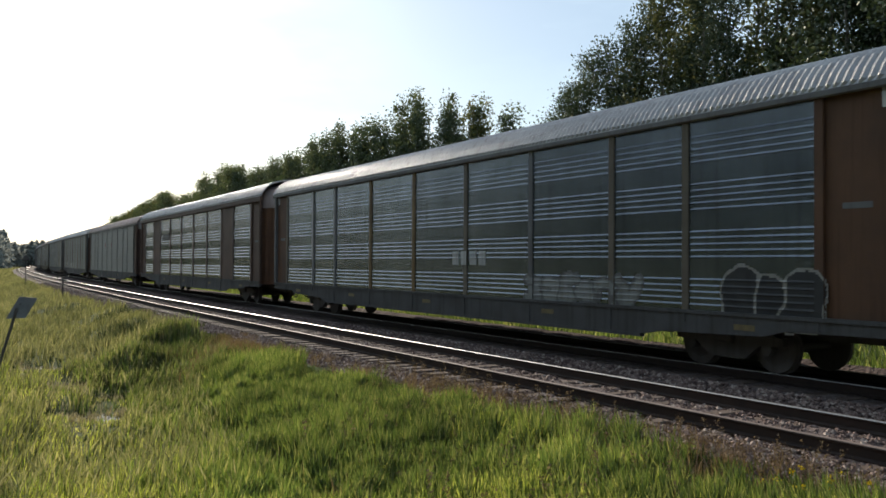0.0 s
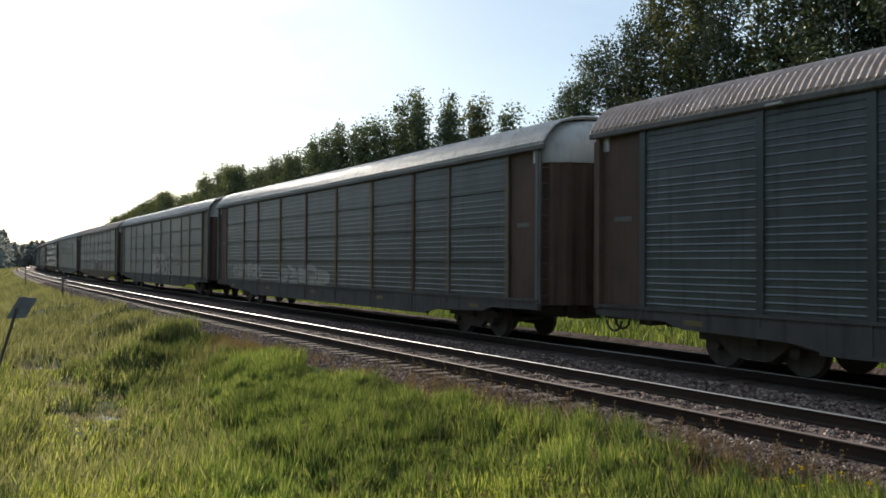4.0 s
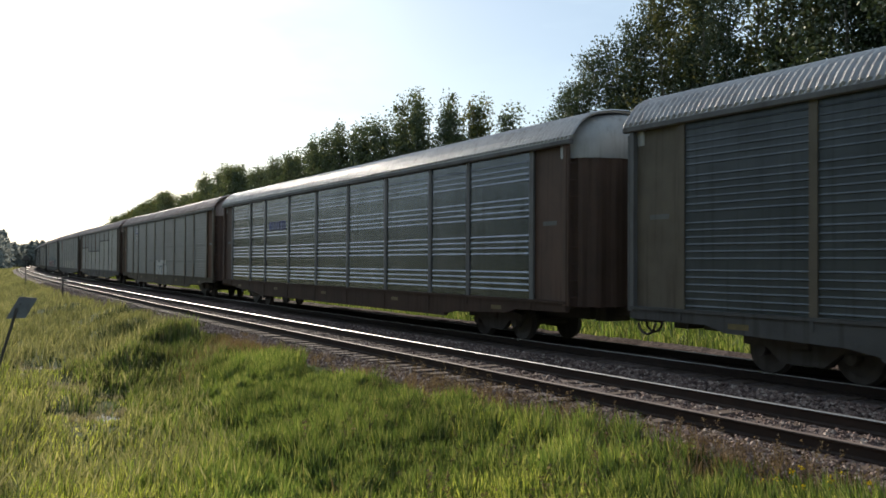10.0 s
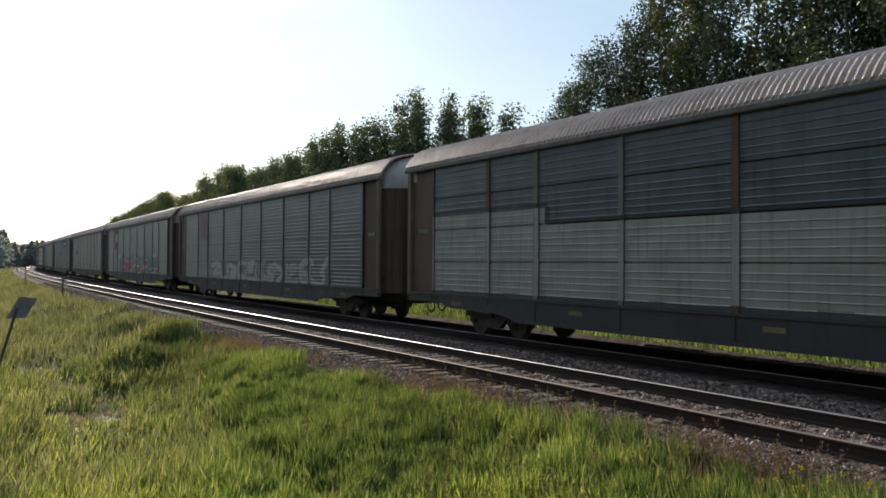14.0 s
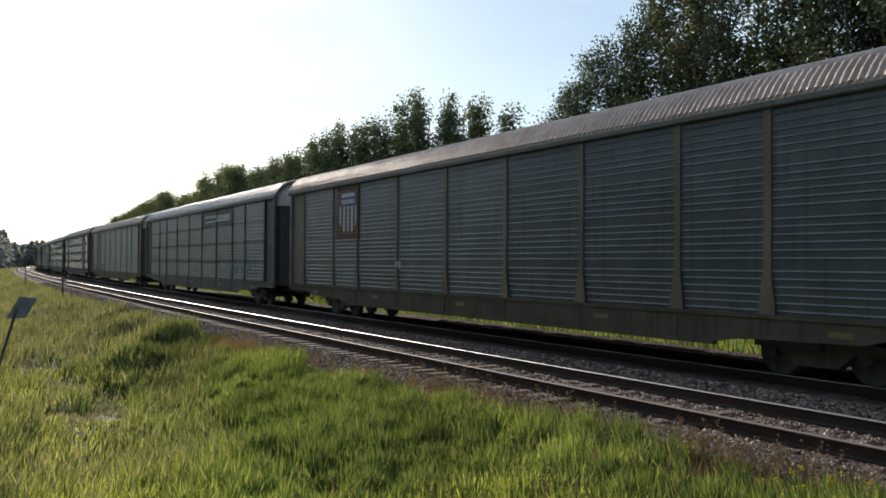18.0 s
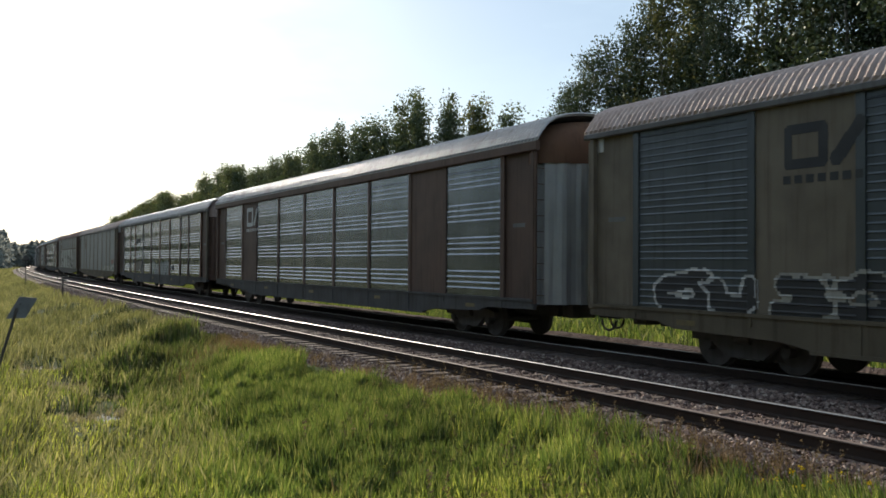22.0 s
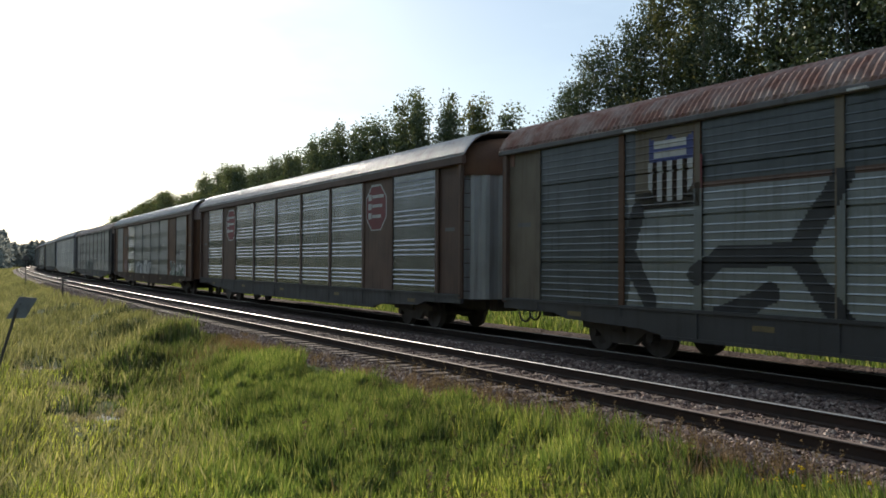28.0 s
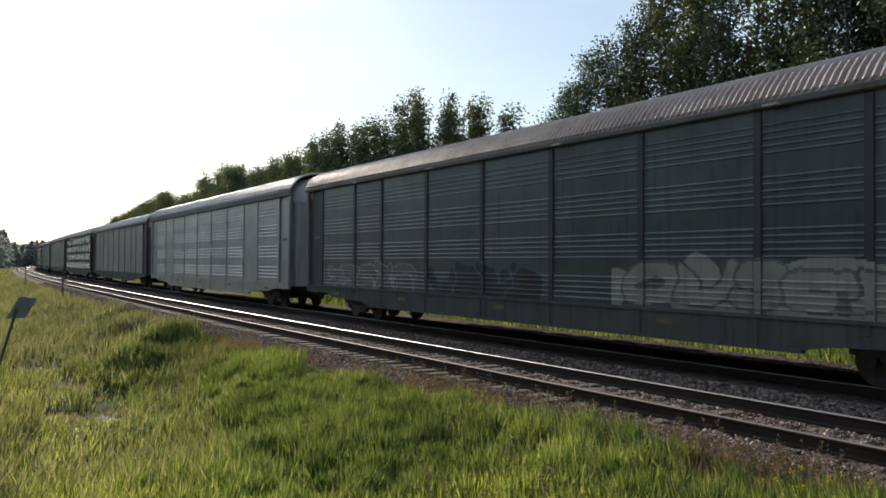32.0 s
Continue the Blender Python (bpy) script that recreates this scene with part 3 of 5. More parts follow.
def add_paint(root, name, label, inside, style, x0, x1, z0, z1, material, lift=0.005, dx=0.045):
    me = paint_mesh(inside, style, x0, x1, z0, z1, lift, dx)
    if len(me.polygons):
        part(name, me, root, material, label, (0, SIDE_Y, 0))


def near_stroke(pts, x, z):
    best = 9.0
    for (ax, az), (bx, bz) in zip(pts, pts[1:]):
        dx, dz = bx - ax, bz - az
        t = max(0.0, min(1.0, ((x - ax) * dx + (z - az) * dz) / (dx * dx + dz * dz + 1e-9)))
        best = min(best, math.hypot(x - ax - t * dx, z - az - t * dz))
    return best


def autorack(spec):
    """One enclosed car carrier; its middle is at x = 0, it travels towards +x and shows its -y side."""
    root = new("autorack_car")
    tagged(root, spec["label"], "freight car", "cars of the freight train")
    style, panel, frame_m, roof_m = spec["style"], spec["panel"], spec["frame"], spec["roof"]
    solid, kinds = spec.get("solid", ()), spec.get("kinds", {})
    for k, (a, b) in enumerate(zip(STATIONS, STATIONS[1:])):
        for side in (-1, 1):
            if k in solid:
                st, mat = "plain0", spec.get("plate", frame_m)
            else:
                st, mat = kinds.get(k, (style, panel))
            ob = part("panel", panel_mesh(b - a, st), root, mat, at=((a + b) / 2, side * (HALF - 0.075), 0))
            if side > 0:
                ob.rotation_euler.z = math.pi
    post_m = spec.get("post_m", frame_m)
    for k, a in enumerate(STATIONS):
        mat = post_m[k] if isinstance(post_m, list) else post_m
        for side in (-1, 1):
            ob = part("post", post_mesh(spec.get("flare", False), 0.16), root, mat, at=(a, side * (HALF - 0.075), 0))
            if side > 0:
                ob.rotation_euler.z = math.pi
    for x in (-1, 1):                                            # plated end bays
        for side in (-1, 1):
            ob = part("end_plate", panel_mesh(1.27, "plain0"), root, spec.get("end", frame_m), at=(x * 13.025, side * (HALF - 0.12), 0))
            if side > 0:
                ob.rotation_euler.z = math.pi
    pole = shared("pole", lambda: Shape().bevel_box(-0.055, 0.055, -0.06, 0.06, 1.0, 4.70, 0.01).mesh("corner_post"))
    for x in (-POLE_X, POLE_X):
        for y in (-HALF + 0.07, HALF - 0.07):
            part("corner_post", pole, root, spec.get("pole_m", GREYP), at=(x, y, 0))
    for y, r in ((-HALF + 0.06, 0), (HALF - 0.06, math.pi)):
        part("side_sill", sill_mesh(), root, spec.get("sill", SILL_GREY), at=(0, y, 0)).rotation_euler.z = r
    rise = spec.get("rise", 0.0)
    chord = shared(("chord", rise), lambda: Shape().bevel_box(-HALF_LEN, HALF_LEN, -0.055, 0.06, 4.655, 4.775 + rise, 0.02).mesh("top_chord"))
    for y in (-HALF + 0.02, HALF - 0.02):
        part("top_chord", chord, root, spec.get("chord", CHORD), at=(0, y, 0))
    part("roof", roof_mesh(rise), root, roof_m)
    deck = shared("deck", lambda: Shape().box(-13.6, 13.6, -1.45, 1.45, 0.93, 1.05).box(-13.0, 13.0, -0.25, 0.25, 0.62, 0.93)
                  .box(-2.2, -0.6, -1.0, -0.3, 0.58, 0.93).tube((1.2, -0.7, 0.75), (2.6, -0.7, 0.75), 0.17, n=12).mesh("deck"))
    part("deck", deck, root, UNDER)
    inner = shared("inner", lambda: Shape().box(-13.1, 13.1, -1.40, 1.40, 2.55, 2.63).box(-13.1, 13.1, -1.40, 1.40, 4.0, 4.06)
                   .box(-13.1, 13.1, -0.05, 0.05, 1.06, 5.38).mesh("inner_deck"))
    part("inner_deck", inner, root, UNDER)
    for end, rot in ((POLE_X, 0.0), (-POLE_X, math.pi)):
        for side in (-1, 1):
            part("end_door", curved_door(side), root, spec.get("door", frame_m), at=(end, 0, 0)).rotation_euler.z = rot
            part("end_hood", hood_mesh(side), root, spec.get("hood", roof_m), at=(end, 0, 0)).rotation_euler.z = rot
        part("coupler", coupler_mesh(), root, UNDER, at=(14.22 if rot == 0 else -14.22, 0, 0)).rotation_euler.z = rot
        for y in (-1.36, 1.36):
            part("ladder", ladder_mesh(), root, spec.get("pole_m", GREYP), at=(end + 0.10 * math.cos(rot), y, 0)).rotation_euler.z = math.pi / 2 + rot
    brackets = shared("bracket", lambda: Shape().box(-0.16, 0.16, -0.09, 0.0, 4.66, 4.70).mesh("roof_bracket"))
    if spec.get("clips"):
        for a in STATIONS[1:-1:2]:
            part("roof_bracket", brackets, root, DOORW, at=(a + 0.4, -HALF - 0.03, 0))
    tape = shared("tape", lambda: Shape().box(-0.23, 0.23, -0.004, 0.0, 0.80, 0.90).mesh("reflector"))
    for x in (-11.0, -5.9, -0.6, 5.2, 10.9):
        part("reflector", tape, root, REFLECT, at=(x, -HALF + 0.029, 0))
    stencil = shared("stencil", lambda: Shape().box(-0.26, 0.26, -0.004, 0.0, 2.85, 2.95).mesh("stencil"))
    for x in (-13.02, 13.02):
        part("stencil", stencil, root, GREYP, at=(x, -HALF + 0.119, 0))
    brake = shared("brake", lambda: Shape().tube((-8.5, -0.85, 0.60), (8.5, -0.85, 0.60), 0.03, n=6).mesh("brake_pipe"))
    part("brake_pipe", brake, root, UNDER)
    for x in (-10.06, 10.06):
        truck(root, x)
    for make in spec.get("marks", ()):
        make(root, style)
    return root


# ---- painted marks on the car sides; u is counted from the rear end bay's seam ----
MID = 13.4


# strokes of the sprayed forms, in a unit box
FORMS = [[[(0.1, 0.2), (0.1, 0.8), (0.5, 1.0), (0.9, 0.8), (0.9, 0.2), (0.5, 0.0), (0.1, 0.2)]],
         [[(0.1, 0.0), (0.1, 0.9), (0.6, 1.0), (0.9, 0.7), (0.5, 0.5), (0.9, 0.0)]],
         [[(0.9, 0.85), (0.4, 1.0), (0.1, 0.75), (0.8, 0.35), (0.6, 0.02), (0.1, 0.12)]],
         [[(0.1, 1.0), (0.15, 0.1), (0.6, 0.0), (0.9, 0.3), (0.85, 0.9)]],
         [[(0.15, 0.0), (0.15, 1.0)], [(0.9, 1.0), (0.25, 0.5), (0.95, 0.0)]],
         [[(0.9, 0.95), (0.15, 0.9), (0.12, 0.08), (0.9, 0.0)], [(0.2, 0.5), (0.75, 0.52)]]]


def letters(u0, u1, z0, z1, n, seed, fill, edge, fat=0.16, border=0.06, slant=0.1, back=None):
    """A row of fat spray-painted curling forms with an outline; not to be read."""
    def make(root, style):
        rnd = random.Random(seed)
        thick = fat if fat > 0.3 else min(fat, 0.15 * (z1 - z0))
        x0, x1 = u0 - MID, u1 - MID
        w = (x1 - x0) / n
        glyphs = []
        for k in range(n):
            a, b = x0 + w * k + thick, x0 + w * (k + 1) - thick * 0.4
            lo, hi = z0 + thick + rnd.uniform(0, 0.12) * (z1 - z0), z1 - thick - rnd.uniform(0, 0.22) * (z1 - z0)
            form = []
            flip, turn = rnd.random() < 0.6, rnd.random() < 0.6
            for st in rnd.choice(FORMS):
                pts = [(1 - p if flip else p, 1 - q if turn else q) for p, q in st]
                pts = [(a - 0.2 * w + (b - a + 0.4 * w) * (p + rnd.uniform(-0.16, 0.16)), lo + (hi - lo) * (q + rnd.uniform(-0.17, 0.17))) for p, q in pts]
                for _ in range(1):                               # round off the bends
                    pts = [pts[0]] + [(u[0] * f + v[0] * (1 - f), u[1] * f + v[1] * (1 - f)) for u, v in zip(pts, pts[1:]) for f in (0.75, 0.25)] + [pts[-1]]
                form.append(pts)
            glyphs.append([[(x + slant * (z - z0), z) for x, z in st] for st in form])

        spans = [(min(p[0] for st in g for p in st) - 0.6, max(p[0] for st in g for p in st) + 0.6) for g in glyphs]
        known = {}

        def dist(k, x, z):
            if not spans[k][0] < x < spans[k][1]:
                return 9.0
            key = (k, round(x, 4), round(z, 4))
            if key not in known:
                known[key] = far_from(k, x, z)
            return known[key]

        def far_from(k, x, z):
            return min(near_stroke(st, x, z) for st in glyphs[k]) + 0.05 * noise.noise((x * 1.7, z * 2.1, seed * 3.3)) + 0.03 * noise.noise((x * 5.0, z * 5.0, seed * 1.3))

        def margin(k, x, z, d):
            return min([dist(j, x, z) - d for j in (k - 1, k + 1) if 0 <= j < n] or [9.0])

        def inner(k, x, z):
            d = dist(k, x, z)
            return d < thick and margin(k, x, z, d) > border

        def rim(k, x, z):
            d = dist(k, x, z)
            if d >= thick + border:
                return False
            m = margin(k, x, z, d)
            return m > 0 and (d >= thick or m <= border)
        pad = thick + border + 0.1
        zlo, zhi = max(Z_SILL, z0 - 0.1), z1 + 0.1
        if back is not None:
            add_paint(root, "graffiti_patch", "faded spray-painted patch", lambda x, z: noise.noise((x * 0.5, z * 1.1, seed)) > -0.25 + 0.5 * abs((x - (x0 + x1) / 2) / (x1 - x0)),
                      style, x0 - 0.5, x1 + 0.5, z0 - 0.1, z1 + 0.25, back, 0.003)
        for k in range(n):
            box = (0.03 * math.floor((x0 + w * k - pad) / 0.03), x0 + w * (k + 1) + pad + slant * (z1 - z0), zlo, zhi)
            add_paint(root, "graffiti_letter", "spray-painted letter form", lambda x, z: inner(k, x, z), style, *box, fill, 0.006, 0.03)
            add_paint(root, "graffiti_outline", "spray-painted outline", lambda x, z: rim(k, x, z), style, *box, edge, 0.006, 0.03)
    return make


def patch(u0, u1, z0, z1, material, label, name="patch", ragged=0.0, seed=1, lift=0.004):
    def make(root, style):
        def inside(x, z):
            if not ragged:
                return True
            e = min(x - (u0 - MID), (u1 - MID) - x, (z - z0) * 1.2, (z1 - z) * 1.2)
            return e > ragged * (0.5 + noise.noise((x * 1.9, z * 2.3, seed * 7.1)))
        add_paint(root, name, label, inside, style, u0 - MID, u1 - MID, z0, z1, material, lift)
    return make


def shield(u0, u1, z0, z1, faded=False, wings=False):
    """A plain striped shield emblem on a plate."""
    def make(root, style):
        x0, x1, xm = u0 - MID, u1 - MID, (u0 + u1) / 2 - MID
        zs = z0 + 0.60 * (z1 - z0)

        def outline(x, z):
            half = (x1 - x0) / 2 * (1.0 if z > z0 + 0.3 else 0.55 + 0.45 * (z - z0) / 0.3)
            return abs(x - xm) < half and z < z1 - 0.12 * abs(math.sin((x - xm) / (x1 - x0) * 6.28))
        if wings:
            add_paint(root, "emblem", "red emblem edges", lambda x, z: x0 - 0.22 < x < x1 + 0.22 and z < z0 + 0.45 * (z1 - z0) + abs(x - xm) * 0.3, style, x0 - 0.3, x1 + 0.3, z0 - 0.15, z1, PAINT_RED, 0.003)
        add_paint(root, "emblem", "dark blue shield top", lambda x, z: outline(x, z) and z > zs, style, x0, x1, z0, z1, GREYP if faded else PAINT_NAVY, 0.005)
        add_paint(root, "emblem", "dull field of the shield", lambda x, z: outline(x, z) and z <= zs, style, x0, x1, z0, z1, BROWN, 0.004)
        for k in range(0, 9, 2):
            xa, xb = x0 + (x1 - x0) * k / 9, x0 + (x1 - x0) * (k + 1) / 9
            add_paint(root, "emblem_stripe", "pale stripe", lambda x, z: outline(x, z) and z <= zs, style, xa, xb, z0, zs, BUFF if faded else PAINT_WHITE, 0.008, 0.02)
        if not faded:
            for k in range(2):
                zc = zs + (z1 - zs) * (0.30 + 0.36 * k)
                add_paint(root, "emblem_bar", "pale bar on the shield", lambda x, z: abs(z - zc) < 0.06 and abs(x - xm) < (x1 - x0) * 0.36, style, x0, x1, z0, z1, PAINT_WHITE, 0.009, 0.02)
    return make


def loops(u0, u1, z0, z1, material, bar=True):
    """A plain ring and slanted bar emblem with a line of bars below."""
    def make(root, style):
        x0, x1 = u0 - MID, u1 - MID
        w, h = x1 - x0, z1 - z0
        ring = [(x0 + 0.09, z0 + 0.09), (x0 + 0.09, z1 - 0.09), (x0 + 0.48 * w, z1 - 0.09), (x0 + 0.48 * w, z0 + 0.09), (x0 + 0.09, z0 + 0.09)]
        wave = [(x0 + 0.64 * w, z0 + 0.12), (x1 - 0.14, z1 - 0.12)]
        add_paint(root, "emblem", "plain ring emblem", lambda x, z: near_stroke(ring, x, z) < 0.085, "plain0", x0, x1, z0, z1, material, 0.006, 0.025)
        add_paint(root, "emblem", "plain slanted bar emblem", lambda x, z: near_stroke(wave, x, z) < 0.12, "plain0", x0, x1, z0, z1, material, 0.006, 0.025)
        if bar:
            for k in range(7):
                add_paint(root, "letter_bar", "small plain bar", lambda x, z: True, "plain0", x0 + w * k / 7, x0 + w * (k + 0.6) / 7, z0 - 0.24, z0 - 0.10, material, 0.006, 0.025)
    return make


def octagon(u0, u1, z0, z1):
    def make(root, style):
        x0, x1 = u0 - MID, u1 - MID
        xm, zm, r = (x0 + x1) / 2, (z0 + z1) / 2, (z1 - z0) / 2

        def ring(x, z):
            a, b = abs(x - xm) / ((x1 - x0) / 2), abs(z - zm) / r
            return max(a, b, (a + b) / 1.45)
        add_paint(root, "emblem", "red eight-sided emblem", lambda x, z: ring(x, z) < 0.93, "plain0", x0, x1, z0, z1, PAINT_RED, 0.005, 0.025)
        add_paint(root, "emblem", "pale emblem border", lambda x, z: 0.93 <= ring(x, z) < 1.0, "plain0", x0, x1, z0, z1, PAINT_WHITE, 0.005, 0.02)
        for k in range(3):
            zc = zm + r * (0.48 - 0.42 * k)
            add_paint(root, "lettering", "pale bars on the emblem", lambda x, z: abs(z - zc) < 0.10 and (abs(x - x0 - 0.32) < 0.13 or (abs(z - zc) < 0.05 and x0 + 0.5 < x < x1 - 0.22 - 0.1 * k)),
                      "plain0", x0, x1, z0, z1, PAINT_WHITE, 0.009, 0.025)
    return make


def wordbars(u0, u1, zc, material, n=7, high=0.14):
    """Lettering too small or not to be read: plain bars of its size."""
    def make(root, style):
        x0, x1 = u0 - MID, u1 - MID
        w = (x1 - x0) / n
        for k in range(n):
            add_paint(root, "letter_bar", "plain bar in a row", lambda x, z: True, style, x0 + w * k, x0 + w * (k + 0.72), zc - high, zc + high, material, 0.007, 0.03)
    return make


def white_sheets(root, style):
    """Part of the sheets painted white, in steps, with dark edges."""
    def top_of(x):
        u = x + MID
        return 3.28 if u < 6.4 else 2.88 if u < 15.0 else 3.76 if u < 20.86 else 4.7

    def inside(x, z):
        return 1.2 + 0.06 * noise.noise((x, 0, 0)) < z < top_of(x) and not 20.75 < x + MID < 21.0

    def dark(x, z):
        t = top_of(x)
        near = t <= z < t + 0.10 and t < 4.6
        step = any(abs(x + MID - e) < 0.10 and lo < z < hi for e, lo, hi in ((6.4, 2.85, 3.3), (15.0, 2.85, 3.85), (20.87, 2.6, 4.6)))
        return near or step
    add_paint(root, "paint", "patched white paint over the sheets", inside, style, STATIONS[0] + 0.05, STATIONS[-1] + 0.02, 1.12, 4.66, PAINT_SHEET, 0.003, 0.06)
    add_paint(root, "paint_edge", "black painted edge", dark, style, STATIONS[0] + 0.05, STATIONS[-1], 2.5, 4.66, PAINT_BLACK, 0.007, 0.05)


def silver_blocks(root, style):
    """Huge silver block forms cut by black wedges."""
    wedges = [[(4.35, 3.0), (4.05, 2.2), (4.7, 1.2)], [(5.9, 1.75), (6.5, 2.1), (8.2, 2.15)], [(9.0, 3.4), (8.1, 2.15), (9.1, 0.9)], [(6.5, 1.0), (7.6, 1.45)], [(11.9, 3.4), (11.5, 2.5), (11.1, 2.35)],
              [(11.9, 1.6), (12.0, 0.95)], [(14.4, 3.4), (14.1, 2.5)], [(14.1, 2.35), (15.9, 2.4), (15.4, 1.5), (15.5, 0.9)], [(14.2, 2.3), (14.7, 1.0)], [(18.6, 3.5), (18.0, 2.4), (17.3, 2.2), (17.0, 1.5), (17.3, 0.9)],
              [(18.1, 2.3), (19.6, 2.0), (18.7, 1.5), (20.5, 1.45)], [(21.2, 3.4), (20.7, 2.4), (21.3, 0.9)]]

    def black(x, z):
        u = x + MID
        return min(near_stroke(w, u, z) for w in wedges) < 0.20 + 0.05 * noise.noise((u * 2, z * 2, 0)) or (0.7 < z < 1.0 and 4.6 < u < 21.5)
    box = (4.0 - MID, 21.6 - MID, 0.72, 3.5)

    def silver(x, z):
        return z < 3.38 and x + MID > 4.3 - 0.25 * abs(z - 2.2) and not black(x, z) and z > 1.0
    add_paint(root, "graffiti", "huge silver block forms", silver, style, *box, PAINT_SILVER, 0.004, 0.05)
    add_paint(root, "graffiti_outline", "black wedges between the blocks", black, style, *box, PAINT_BLACK, 0.006, 0.05)
    add_paint(root, "paint_edge", "rusty line over the blocks", lambda x, z: 3.40 < z < 3.50, style, 5.9 - MID, 26.0 - MID, 3.36, 3.54, BROWN, 0.004)


PAINT_SHEET = worn("patched white sheet paint", (0.33, 0.322, 0.29), (0.21, 0.20, 0.18), 0.55, 0.1, 1.6, 0.6)
PAINT_SILVER = worn("silver spray paint", (0.26, 0.28, 0.29), (0.18, 0.195, 0.20), 0.36, 0.6, 1.2, 0.5)
CHORD = worn("grimy grey roof edge", (0.16, 0.155, 0.152), (0.085, 0.075, 0.07), 0.65, spec=0.25)
PAINT_DULL = worn("dull pale spray paint", (0.27, 0.28, 0.265), (0.18, 0.185, 0.175), 0.6, 0, 2.0, 0.6)
RUSTOR = worn("orange-brown paint", (0.15, 0.078, 0.045), (0.075, 0.046, 0.033), 0.65, spec=0.25)
PALEGREY = worn("pale grey paint", (0.40, 0.41, 0.42), (0.28, 0.28, 0.28), 0.40, 0.3)
NEARBLACK = worn("sooty dark paint", (0.05, 0.05, 0.052), (0.03, 0.028, 0.027), 0.6)


def spec_of(label, **kw):
    d = dict(label=label, style="ribs", panel=GALV_DARK, frame=GREYP, roof=ROOF_GREY, hood=DOORW)
    d.update(kw)
    return d


def louvred(label, **kw):
    d = spec_of(label, style="slots", panel=GALV, frame=BROWN, roof=ROOF_GREY, solid=(1, 7), chord=BROWN, hood=ROOF_BROWN, door=RUSTOR, pole_m=BROWN)
    d.update(kw)
    d["rise"] = 0.11 if d["solid"] else 0.0
    return d


L_RIB = "grimy dark grey ribbed car carrier coupled in the train"


